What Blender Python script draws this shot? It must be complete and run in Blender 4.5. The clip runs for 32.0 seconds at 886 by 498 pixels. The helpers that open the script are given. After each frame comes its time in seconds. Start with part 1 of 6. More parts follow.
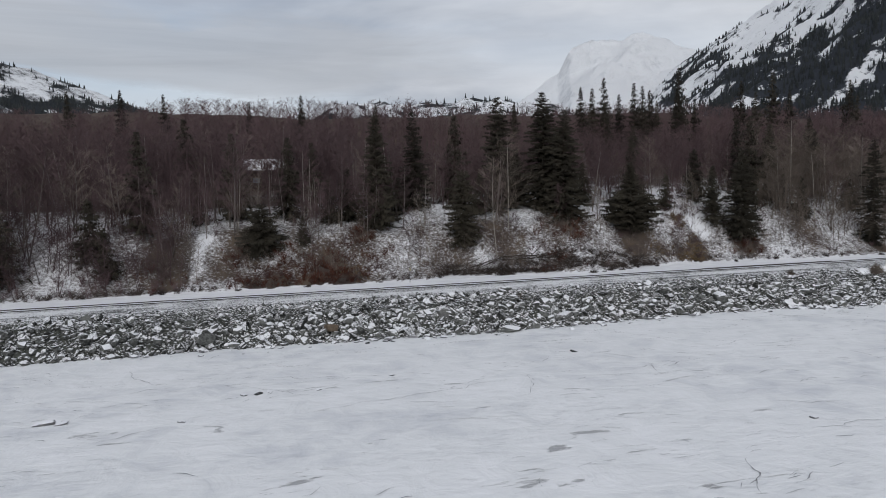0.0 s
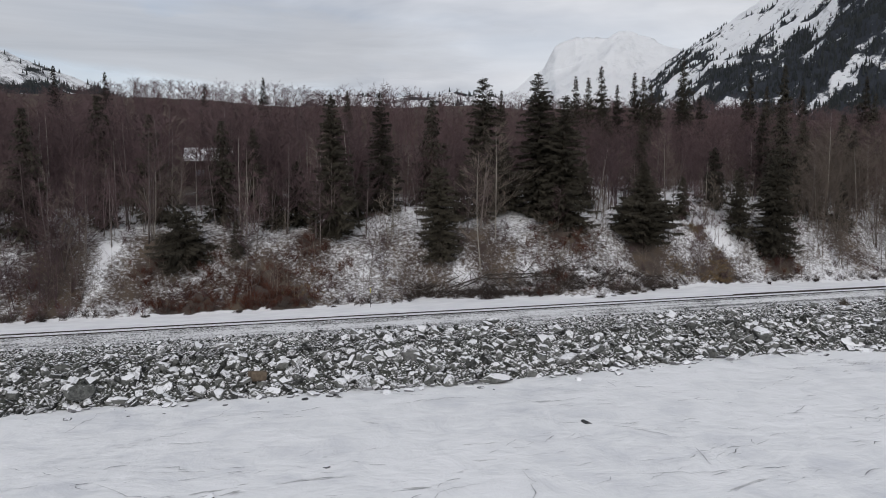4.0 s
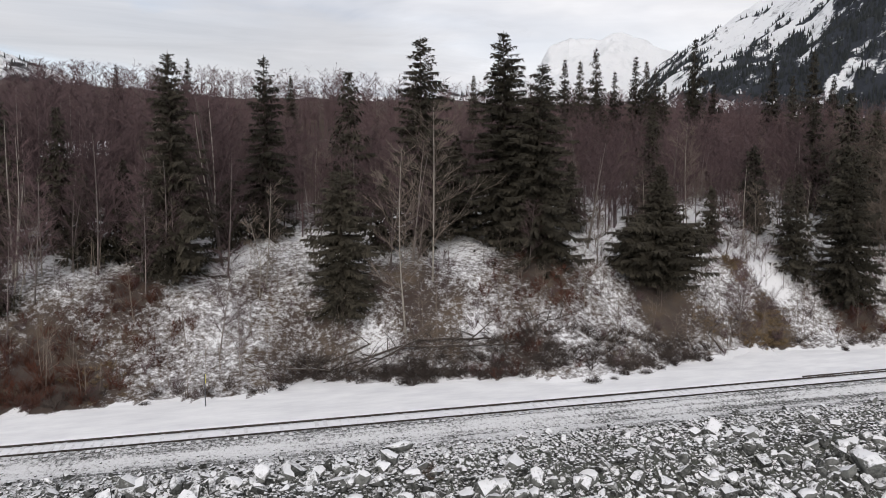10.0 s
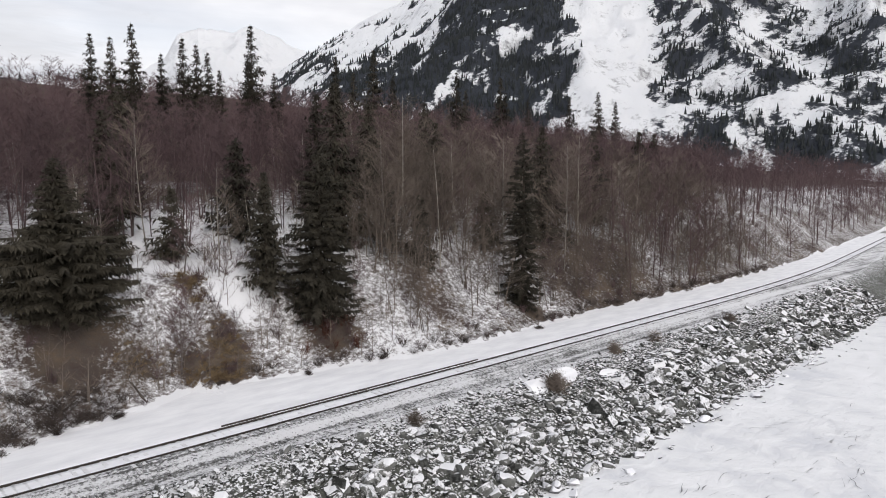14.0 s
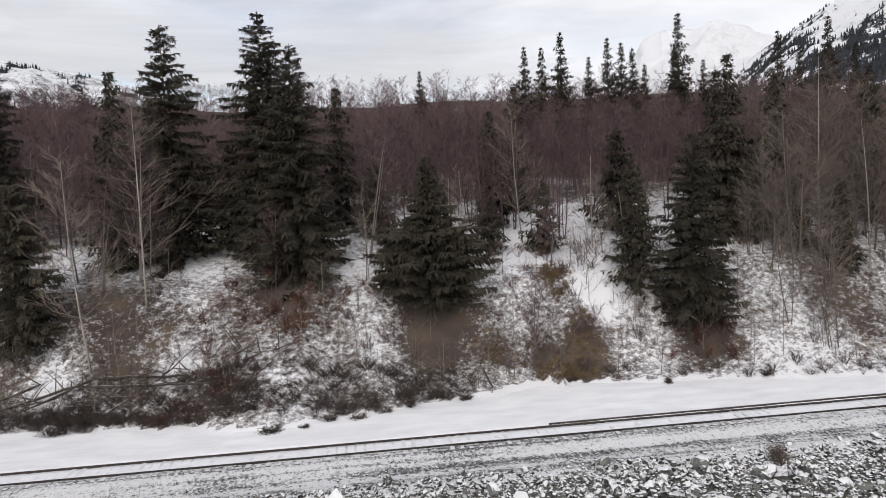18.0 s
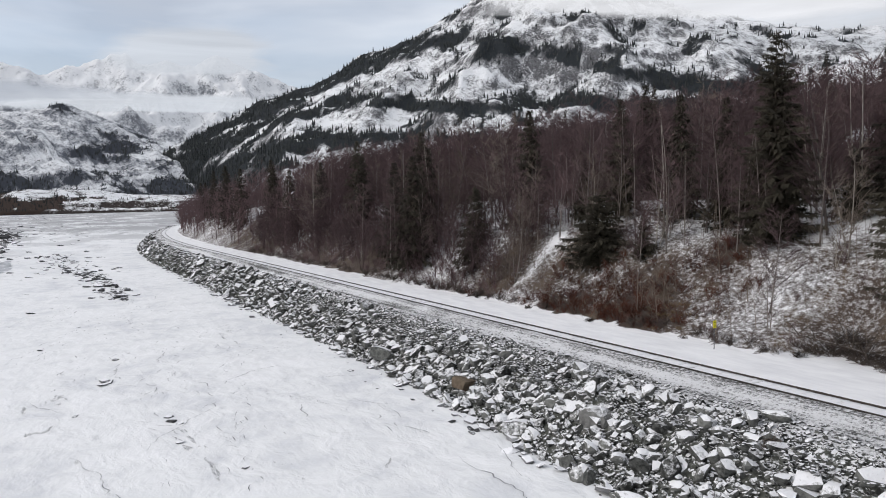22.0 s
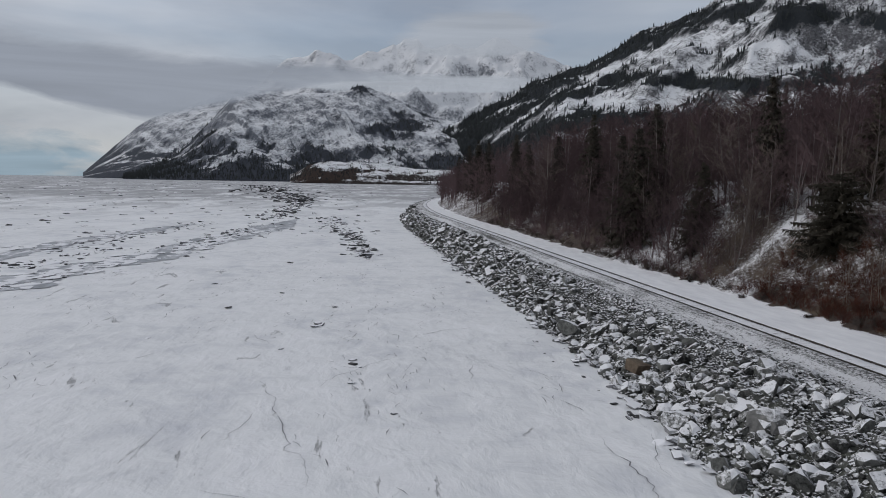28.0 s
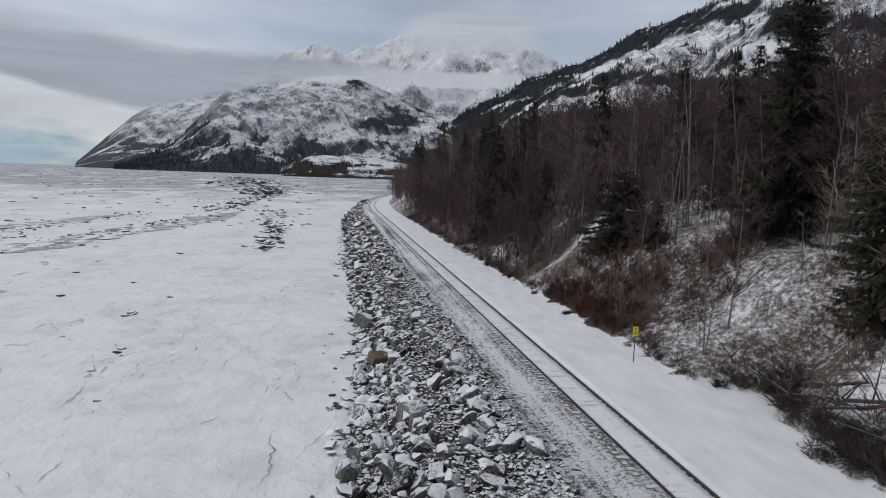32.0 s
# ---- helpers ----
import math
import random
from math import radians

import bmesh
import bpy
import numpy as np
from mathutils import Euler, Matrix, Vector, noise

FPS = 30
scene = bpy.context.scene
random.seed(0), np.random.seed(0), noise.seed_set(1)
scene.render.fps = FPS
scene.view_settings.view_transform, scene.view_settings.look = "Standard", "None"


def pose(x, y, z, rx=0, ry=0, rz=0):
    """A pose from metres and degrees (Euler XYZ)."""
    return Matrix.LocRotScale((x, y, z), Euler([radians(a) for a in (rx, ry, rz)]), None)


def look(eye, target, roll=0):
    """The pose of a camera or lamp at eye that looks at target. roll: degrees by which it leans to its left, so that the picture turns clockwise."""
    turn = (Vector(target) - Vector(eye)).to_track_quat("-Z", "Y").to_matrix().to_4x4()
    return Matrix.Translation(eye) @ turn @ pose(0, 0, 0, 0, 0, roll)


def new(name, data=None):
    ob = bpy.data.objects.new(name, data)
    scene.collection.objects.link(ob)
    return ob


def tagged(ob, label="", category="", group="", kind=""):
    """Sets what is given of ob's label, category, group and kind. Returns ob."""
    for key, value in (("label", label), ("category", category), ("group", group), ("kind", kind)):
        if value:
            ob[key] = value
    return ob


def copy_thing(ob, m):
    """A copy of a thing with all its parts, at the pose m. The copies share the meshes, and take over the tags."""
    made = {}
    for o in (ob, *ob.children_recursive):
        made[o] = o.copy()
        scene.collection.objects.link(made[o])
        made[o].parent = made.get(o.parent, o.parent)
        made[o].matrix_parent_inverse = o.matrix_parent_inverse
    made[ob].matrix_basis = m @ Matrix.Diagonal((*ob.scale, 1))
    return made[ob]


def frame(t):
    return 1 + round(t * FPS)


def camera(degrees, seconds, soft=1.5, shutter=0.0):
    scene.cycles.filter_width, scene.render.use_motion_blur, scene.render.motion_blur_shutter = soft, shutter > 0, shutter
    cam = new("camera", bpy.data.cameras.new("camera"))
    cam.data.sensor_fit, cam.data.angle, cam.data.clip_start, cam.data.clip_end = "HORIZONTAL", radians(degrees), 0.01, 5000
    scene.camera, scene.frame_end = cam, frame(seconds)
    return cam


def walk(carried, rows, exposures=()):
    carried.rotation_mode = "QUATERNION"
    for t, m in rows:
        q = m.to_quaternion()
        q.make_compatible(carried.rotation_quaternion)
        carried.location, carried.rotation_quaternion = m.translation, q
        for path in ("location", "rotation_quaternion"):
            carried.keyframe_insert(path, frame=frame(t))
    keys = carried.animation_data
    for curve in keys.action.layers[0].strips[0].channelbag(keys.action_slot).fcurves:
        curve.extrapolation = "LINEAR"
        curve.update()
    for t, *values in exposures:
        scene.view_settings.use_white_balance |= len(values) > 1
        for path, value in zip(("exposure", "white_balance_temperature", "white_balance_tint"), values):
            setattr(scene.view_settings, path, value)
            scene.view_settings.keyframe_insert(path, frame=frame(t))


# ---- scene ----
METRE = 1.46  # the plan below is drawn in paces of 1.46 m, set by the gauge of the track and the spacing of its ties
cam = camera(65.0, 32.0, soft=0.95)
PATH = [  # seconds, x, y, z in paces, pitch, roll, yaw
    (0, -35.23, -16.69, 11.47, -4.76, 1.58, -13.41),
    (0.5, -34.88, -15.47, 11.51, -4.84, 1.34, -13.50),
    (1, -34.50, -14.17, 11.56, -4.88, 1.15, -13.80),
    (2, -33.51, -11.02, 11.67, -5.01, 0.78, -14.16),
    (3, -32.43, -7.37, 11.83, -5.17, 0.52, -14.52),
    (3.5, -31.84, -5.38, 11.92, -5.19, 0.47, -14.70),
    (5.5, -29.12, 2.95, 12.36, -5.53, 0.16, -15.14),
    (6, -28.46, 4.83, 12.43, -5.47, 0.23, -15.13),
    (7, -27.28, 8.28, 12.59, -5.40, 0.17, -15.24),
    (8, -25.95, 11.34, 12.71, -5.35, -0.12, -15.42),
    (8.5, -25.06, 12.69, 12.73, -5.36, -0.14, -15.52),
    (9, -24.00, 13.91, 12.74, -5.28, -0.12, -15.49),
    (9.5, -22.74, 14.98, 12.73, -5.24, -0.14, -15.47),
    (10, -21.23, 15.93, 12.73, -5.21, -0.15, -15.42),
    (10.5, -19.39, 16.79, 12.76, -5.21, -0.29, -16.80),
    (11, -17.62, 17.40, 12.80, -5.16, -0.52, -22.86),
    (11.5, -15.87, 17.88, 12.85, -5.13, -0.62, -28.33),
    (12, -14.11, 18.26, 12.90, -5.11, -0.61, -32.59),
    (12.5, -12.36, 18.48, 12.95, -5.13, -0.58, -36.01),
    (13, -10.58, 18.59, 12.98, -5.17, -0.56, -39.29),
    (13.5, -8.73, 18.64, 12.98, -5.26, -0.46, -42.51),
    (15.5, -2.33, 18.18, 12.77, -5.66, 0.37, -45.28),
    (16, -1.71, 18.35, 12.73, -5.43, 0.78, -35.92),
    (16.5, -1.34, 18.50, 12.64, -5.35, 1.26, -32.55),
    (17, -1.27, 18.65, 12.52, -5.19, 1.82, -25.11),
    (17.5, -1.26, 18.76, 12.38, -4.93, 2.27, -16.40),
    (18, -1.27, 18.80, 12.21, -4.60, 2.51, -7.42),
    (18.5, -1.30, 18.80, 12.00, -4.28, 2.49, 2.32),
    (19, -1.31, 18.77, 11.77, -4.00, 2.37, 11.44),
    (19.5, -1.24, 18.79, 11.54, -3.73, 2.21, 20.52),
    (20, -1.17, 18.80, 11.32, -3.61, 2.01, 29.44),
    (20.5, -1.12, 18.87, 11.13, -3.69, 1.80, 37.60),
    (21, -1.05, 18.94, 10.98, -3.83, 1.59, 45.07),
    (21.5, -0.98, 18.96, 10.82, -3.92, 1.42, 52.05),
    (22, -0.96, 19.03, 10.66, -4.11, 1.22, 59.40),
    (22.5, -0.97, 19.05, 10.51, -4.32, 1.07, 66.68),
    (23, -0.94, 19.09, 10.39, -4.54, 0.85, 73.84),
    (23.5, -0.91, 19.16, 10.31, -4.67, 0.58, 76.08),
    (24, -0.90, 19.20, 10.20, -4.79, 0.33, 77.19),
    (24.5, -0.85, 19.19, 10.04, -5.04, 0.17, 79.94),
    (25, -0.80, 19.18, 9.88, -5.22, -0.04, 81.43),
    (25.5, -0.79, 19.25, 9.79, -5.28, -0.40, 81.42),
    (27.5, -0.29, 22.03, 9.86, -5.60, -0.90, 81.19),
    (28, -0.10, 23.39, 9.91, -5.68, -0.98, 81.15),
    (28.5, 0.18, 24.95, 9.98, -5.74, -1.15, 81.11),
    (29, 0.47, 26.62, 10.04, -5.80, -1.34, 81.08),
    (29.5, 0.73, 28.36, 10.08, -5.84, -1.47, 81.06),
    (30, 1.01, 30.06, 10.11, -5.90, -1.59, 81.01),
    (30.5, 1.29, 31.72, 10.13, -5.93, -1.78, 80.99),
    (31, 1.59, 33.26, 10.13, -5.95, -1.92, 80.95),
    (31.5, 1.85, 34.55, 10.11, -5.98, -2.00, 80.91),
    (32, 2.08, 35.65, 10.08, -6.01, -2.01, 80.97),
]
EXPOSURES = [  # seconds, stops, kelvin, tint
    (0, -0.2, 6200, 10), (3, -0.1, 6300, 11), (6, 0.05, 6450, 11), (9, 0.27, 6600, 12), (13, 0.37, 6550, 12), (19, 0.42, 6600, 12), (21.5, 0.4, 6500, 11), (23, -0.1, 6350, 11), (25, -0.5, 6250, 11), (28, -0.45, 6200, 11), (30, -0.4, 6200, 10), (32, -0.2, 6200, 11)]
walk(cam, [(t, pose(x * METRE, y * METRE, z * METRE, 90 + p, r, w)) for t, x, y, z, p, r, w in PATH], EXPOSURES)

# ---- light: overcast winter day ----
world = bpy.data.worlds.new("overcast_sky")
scene.world = world
world.use_nodes = True


class Nodes:
    """Short hand for wiring shader nodes."""

    def __init__(self, tree):
        self.tree = tree
        tree.nodes.clear()

    def add(self, kind, inputs=None, **props):
        node = self.tree.nodes.new(kind)
        for key, value in props.items():
            setattr_plain(node, key, value)
        for key, value in (inputs or {}).items():
            if isinstance(value, bpy.types.NodeSocket):
                self.tree.links.new(value, node.inputs[key])
            else:
                node.inputs[key].default_value = value
        return node

    def noise(self, vec, scale, detail=6.0, rough=0.6, distortion=0.0):
        return self.add("ShaderNodeTexNoise", {"Vector": vec, "Scale": scale, "Detail": detail, "Roughness": rough,
                                               "Distortion": distortion}).outputs["Fac"]

    def ramp(self, fac, stops, interpolation="LINEAR"):
        node = self.add("ShaderNodeValToRGB", {"Fac": fac})
        cr = node.color_ramp
        cr.interpolation = interpolation
        while len(cr.elements) < len(stops):
            cr.elements.new(0.5)
        for el, (pos, col) in zip(cr.elements, stops):
            el.position = pos
            el.color = (col, col, col, 1) if isinstance(col, (int, float)) else (*col, 1)
        return node.outputs["Color"]

    def math(self, op, a, b=0.0, clamp=False):
        node = self.add("ShaderNodeMath", {0: a, 1: b})
        node.operation = op
        node.use_clamp = clamp
        return node.outputs[0]

    def mix(self, fac, a, b):
        node = self.add("ShaderNodeMix")
        node.data_type = "RGBA"
        for socket, value in ((node.inputs[0], fac), (node.inputs[6], a), (node.inputs[7], b)):
            if isinstance(value, bpy.types.NodeSocket):
                self.tree.links.new(value, socket)
            else:
                socket.default_value = (*value, 1) if isinstance(value, tuple) else value
        return node.outputs[2]

    def mapping(self, vec, scale=(1, 1, 1), loc=(0, 0, 0), rot=(0, 0, 0)):
        return self.add("ShaderNodeMapping", {"Vector": vec, "Scale": scale, "Location": loc, "Rotation": rot}).outputs[0]


def setattr_plain(node, key, value):
    if key == "sky_type":
        node.sky_type = value
    elif key == "sun_disc":
        node.sun_disc = value
    elif key == "sun_elevation":
        node.sun_elevation = value
    elif key == "sun_rotation":
        node.sun_rotation = value
    elif key == "feature":
        node.feature = value


SUN_ELEVATION, SUN_TURN = radians(31), radians(202)
n = Nodes(world.node_tree)
sky = n.add("ShaderNodeTexSky", sky_type="NISHITA", sun_disc=False, sun_elevation=SUN_ELEVATION, sun_rotation=SUN_TURN)
way = n.add("ShaderNodeTexCoord").outputs["Generated"]
height = n.add("ShaderNodeSeparateXYZ", {0: way}).outputs["Z"]
flat = n.mapping(way, (2.2, 2.2, 9.0), (0.3, 0.1, 0.0))
bank = n.noise(flat, 1.3, 5.0, 0.5, 0.3)
cloud_tone = n.ramp(bank, [(0.36, (4.3, 4.5, 4.9)), (0.5, (5.7, 5.85, 6.15)), (0.64, (6.9, 7.0, 7.2))])
west = n.math("MULTIPLY", n.add("ShaderNodeSeparateXYZ", {0: way}).outputs["X"], -0.22, True)
thick = n.math("SUBTRACT", n.noise(n.mapping(way, (1.2, 1.2, 7.0), (4.1, 0.7, 0.2)), 1.1, 4.0, 0.5), west)
cover = n.ramp(thick, [(0.24, 0.5), (0.42, 0.82), (0.58, 1.0)])
dome = n.mix(cover, sky.outputs[0], cloud_tone)
n.add("ShaderNodeOutputWorld", {0: n.add("ShaderNodeBackground", {"Color": dome, "Strength": 0.11}).outputs[0]})

sun = new("sun", bpy.data.lights.new("sun", "SUN"))
sun.data.energy, sun.data.angle, sun.data.color = 1.45, radians(40), (1.0, 0.96, 0.9)
sun.matrix_world = look((0, 0, 60), (60 * math.sin(SUN_TURN) * -1, 60 * math.cos(SUN_TURN) * -1, 60 - 60 * math.tan(SUN_ELEVATION)))


# ---- materials ----
def material(name, rough=0.9, spec=0.2):
    mat = bpy.data.materials.new(name)
    mat.use_nodes = True
    g = Nodes(mat.node_tree)
    bsdf = g.add("ShaderNodeBsdfPrincipled", {"Roughness": rough, "Specular IOR Level": spec})
    g.add("ShaderNodeOutputMaterial", {0: bsdf.outputs[0]})
    return mat, g, bsdf


def link(g, socket, bsdf, key="Base Color"):
    g.tree.links.new(socket, bsdf.inputs[key])


def bump(g, fac, bsdf, strength, distance):
    link(g, g.add("ShaderNodeBump", {"Height": fac, "Strength": strength, "Distance": distance * METRE}).outputs[0], bsdf, "Normal")


def plain(name, dark, light, scale, rough=0.9, spec=0.2, bumps=0.0, metal=0.0):
    """Two tones mixed by noise at two scales, plus a change from object to object."""
    mat, g, bsdf = material(name, rough, spec)
    vec = g.add("ShaderNodeTexCoord").outputs["Object"]
    fac = g.math("ADD", g.math("MULTIPLY", g.noise(vec, scale), 0.6), g.math("MULTIPLY", g.noise(vec, scale * 7.3), 0.4))
    rnd = g.add("ShaderNodeObjectInfo").outputs["Random"]
    fac = g.math("ADD", fac, g.math("MULTIPLY", g.math("SUBTRACT", rnd, 0.5), 0.25))
    link(g, g.ramp(fac, [(0.3, dark), (0.7, light)]), bsdf)
    bsdf.inputs["Metallic"].default_value = metal
    if bumps:
        bump(g, fac, bsdf, 0.6, bumps)
    return mat


def up_facing(g):
    return g.add("ShaderNodeSeparateXYZ", {0: g.add("ShaderNodeNewGeometry").outputs["Normal"]}).outputs["Z"]


def position(g):
    """Place in the world, in paces."""
    return g.mapping(g.add("ShaderNodeNewGeometry").outputs["Position"], (1 / METRE, 1 / METRE, 1 / METRE))


SNOW = (0.80, 0.80, 0.82)

# hillside: thin snow over dead grass, bare brown patches, deep snow on the plateau and on the bench by the track
mat_hill, g, b = material("hillside_snow_and_dead_grass", 0.92, 0.15)
pos = position(g)
split = g.add("ShaderNodeSeparateXYZ", {0: pos})
big = g.noise(g.mapping(pos, (1, 1, 0.6)), 0.16, 4.0, 0.55)
mid = g.noise(pos, 0.75, 5.0, 0.65)
fine = g.noise(g.mapping(pos, (0.85, 1.0, 1.1)), 4.2, 5.0, 0.72)
grain = g.noise(pos, 12.0, 3.0, 0.65)
cover_amount = g.add("ShaderNodeAttribute")
cover_amount.attribute_name = "snow_depth"
level = g.math("ADD", g.math("MULTIPLY", big, 0.25), g.math("MULTIPLY", mid, 0.35))
level = g.math("ADD", level, g.math("MULTIPLY", fine, 0.95))
level = g.math("ADD", level, g.math("MULTIPLY", grain, 0.35))
level = g.math("ADD", level, cover_amount.outputs["Fac"])
snow_fac = g.ramp(level, [(0.76, 0.0), (0.94, 0.5), (1.18, 0.95)])
soil = g.ramp(g.noise(pos, 0.5, 4.0, 0.6), [(0.35, (0.05, 0.024, 0.016)), (0.5, (0.078, 0.05, 0.034)), (0.68, (0.14, 0.095, 0.056))])
soil = g.mix(g.math("MULTIPLY", fine, 1.1, True), soil, (0.078, 0.071, 0.067))
link(g, g.mix(snow_fac, soil, SNOW), b)
bump(g, g.math("ADD", fine, g.math("MULTIPLY", grain, 0.5)), b, 0.8, 0.12)

# ice: packed snow over sea ice, wind-swept, flecked with dirt and small dark ridges
mat_ice, g, b = material("snow_covered_sea_ice", 0.75, 0.3)
pos = position(g)
drift = g.noise(g.mapping(pos, (1, 1.6, 1), (0, 0, 0), (0, 0, 0.35)), 0.07, 5.0, 0.55, 0.4)
small = g.noise(pos, 0.45, 5.0, 0.6, 0.5)
tone = g.math("ADD", g.math("MULTIPLY", drift, 0.5), g.math("MULTIPLY", small, 0.5))
snowfield = g.ramp(tone, [(0.34, (0.60, 0.61, 0.64)), (0.45, (0.71, 0.715, 0.728)), (0.50, (0.76, 0.764, 0.770)), (0.62, (0.81, 0.81, 0.82))])
fleck = g.noise(g.mapping(pos, (0.35, 1.3, 1), (0, 0, 0), (0, 0, 0.25)), 0.55, 9.0, 0.68, 0.6)
patchy = g.noise(pos, 0.035, 3.0, 0.5)
fleck = g.math("ADD", fleck, g.math("MULTIPLY", g.math("SUBTRACT", patchy, 0.5), 0.35))
fleck = g.ramp(fleck, [(0.645, 0.0), (0.695, 1.0)])
snowfield = g.mix(g.math("MULTIPLY", fleck, 0.75), snowfield, (0.30, 0.30, 0.31))
# fine grey streaks put the shading of small crust relief into the colour
relief_shade = g.noise(g.mapping(pos, (0.55, 1.5, 1), (9, 4, 0), (0, 0, 0.2)), 1.7, 8.0, 0.76, 0.5)
relief_shade = g.math("ADD", relief_shade, g.math("MULTIPLY", g.math("SUBTRACT", g.noise(pos, 0.11, 3.0, 0.5), 0.5), 0.4))
snowfield = g.mix(g.math("MULTIPLY", g.ramp(relief_shade, [(0.58, 0.0), (0.70, 1.0)]), 0.42), snowfield, (0.47, 0.475, 0.49))
out_x = g.math("MULTIPLY", g.math("ADD", g.add("ShaderNodeSeparateXYZ", {0: pos}).outputs["X"], 110.0), -0.004, True)
rubble = g.noise(g.mapping(pos, (0.4, 1.0, 1), (7, 3, 0), (0, 0, -0.15)), 0.05, 10.0, 0.72, 0.5)
rubble = g.ramp(g.math("ADD", rubble, g.math("MULTIPLY", out_x, 0.12)), [(0.52, 0.0), (0.63, 1.0)])
snowfield = g.mix(g.math("MULTIPLY", rubble, g.math("MULTIPLY", out_x, 0.75)), snowfield, (0.22, 0.22, 0.23))
link(g, snowfield, b)
ridge = g.noise(g.mapping(pos, (0.6, 1.2, 1), (3, 1, 0), (0, 0, 0.5)), 0.9, 4.0, 0.55, 0.4)
crust = g.noise(g.mapping(pos, (0.7, 1.6, 1), (1, 5, 0), (0, 0, 0.3)), 4.5, 5.0, 0.7, 0.3)
relief = g.math("ADD", g.math("ADD", small, g.math("MULTIPLY", ridge, 0.6)), g.math("MULTIPLY", fleck, -0.3))
bump(g, g.math("ADD", relief, g.math("MULTIPLY", crust, 0.045)), b, 0.72, 0.22)

# grey lead ice and mud-stained rubble
mat_lead, g, b = material("grey_lead_ice", 0.5, 0.4)
pos = position(g)
sheet = g.noise(g.mapping(pos, (0.5, 1.2, 1), (0, 0, 0), (0, 0, -0.3)), 0.35, 7.0, 0.65, 0.4)
link(g, g.ramp(sheet, [(0.35, (0.20, 0.21, 0.22)), (0.5, (0.36, 0.37, 0.39)), (0.56, (0.5, 0.5, 0.52)), (0.6, (0.74, 0.74, 0.76))]), b)
mat_crack = plain("dark_ice_crack", (0.12, 0.12, 0.13), (0.3, 0.3, 0.32), 2.0)


def snowy(name, dark, light, scale, low, high, amount=1.0, bumps=0.05, single=0.5, ragged=1.1):
    """A rough surface with snow lying on what faces up."""
    mat, g, b = material(name, 0.9, 0.2)
    pos = position(g)
    grain = g.noise(pos, scale, 5.0, 0.7)
    rnd = g.add("ShaderNodeNewGeometry").outputs["Random Per Island"]
    fac = g.math("ADD", grain, g.math("MULTIPLY", g.math("SUBTRACT", rnd, 0.5), 0.35))
    rock = g.ramp(fac, [(0.3, dark), (0.72, light)])
    lie = g.math("ADD", up_facing(g), g.math("MULTIPLY", g.math("SUBTRACT", g.noise(pos, scale * 1.3, 5.0, 0.75), 0.5), ragged))
    lie = g.math("ADD", lie, g.math("MULTIPLY", g.math("SUBTRACT", rnd, 0.5), single))
    fac = g.math("MULTIPLY", g.ramp(lie, [(low, 0.0), (high, 1.0)]), amount)
    link(g, g.mix(fac, rock, SNOW), b)
    bump(g, grain, b, 0.7, bumps)
    return mat


mat_floe = snowy("dirty_ice_block", (0.03, 0.03, 0.031), (0.17, 0.17, 0.175), 2.0, 0.9, 1.25)
mat_stone = snowy("broken_grey_stone", (0.018, 0.0185, 0.0175), (0.175, 0.178, 0.168), 5.0, 0.50, 0.82, 0.95, 0.13, 0.4, 1.5)
mat_capped_stone = snowy("snow_capped_grey_stone", (0.045, 0.044, 0.045), (0.2, 0.198, 0.19), 3.0, 0.72, 1.0, 0.9, 0.05, 0.0)
mat_slab = snowy("snowy_ice_slab", (0.10, 0.10, 0.105), (0.32, 0.32, 0.33), 3.0, 0.3, 0.6, 1.0, 0.03, 0.2, 0.4)
mat_brown_stone = snowy("rusty_brown_stone", (0.07, 0.052, 0.038), (0.19, 0.15, 0.11), 2.6, 1.0, 1.35, 0.7)
mat_gravel, g, b = material("snow_dusted_gravel", 0.92, 0.2)
pos = position(g)
pebble = g.noise(pos, 10.0, 5.0, 0.9)
grit = g.add("ShaderNodeTexVoronoi", {"Vector": pos, "Scale": 10.0}).outputs["Distance"]
swept = g.noise(g.mapping(pos, (0.03, 2.3, 0.3)), 1.0, 4.0, 0.6)
patch = g.noise(pos, 0.5, 4.0, 0.6)
rock = g.ramp(g.math("ADD", pebble, g.math("MULTIPLY", grit, -0.22)), [(0.28, (0.035, 0.035, 0.034)), (0.5, (0.17, 0.17, 0.165)), (0.62, (0.30, 0.30, 0.29))])
lie = g.math("ADD", g.math("MULTIPLY", g.noise(pos, 7.5, 5.0, 0.85), 0.95), g.math("MULTIPLY", swept, 0.7))
lie = g.math("ADD", lie, g.math("MULTIPLY", patch, 0.3))
link(g, g.mix(g.math("MULTIPLY", g.ramp(lie, [(0.865, 0.0), (1.18, 1.0)]), 0.78), rock, SNOW), b)
bump(g, g.math("SUBTRACT", pebble, g.math("MULTIPLY", grit, 0.5)), b, 1.0, 0.05)
# gravel under the stones, darkened so the gaps between them read as shade
mat_bed = snowy("gravel_with_shaded_gaps", (0.014, 0.015, 0.013), (0.11, 0.115, 0.10), 4.0, 0.92, 1.2, 0.85, 0.14, 0.0)
mat_rail = plain("worn_dark_steel", (0.03, 0.026, 0.024), (0.075, 0.062, 0.055), 4.0, 0.5, 0.5, 0.0, 0.6)
mat_tie = snowy("snowy_wooden_tie", (0.07, 0.065, 0.06), (0.18, 0.165, 0.155), 6.0, 0.5, 1.1, 0.8)
mat_needles = plain("dark_spruce_needles", (0.021, 0.019, 0.0145), (0.062, 0.054, 0.04), 0.9, 0.85, 0.15)
mat_bark = plain("spruce_bark", (0.035, 0.026, 0.02), (0.10, 0.08, 0.065), 5.0)
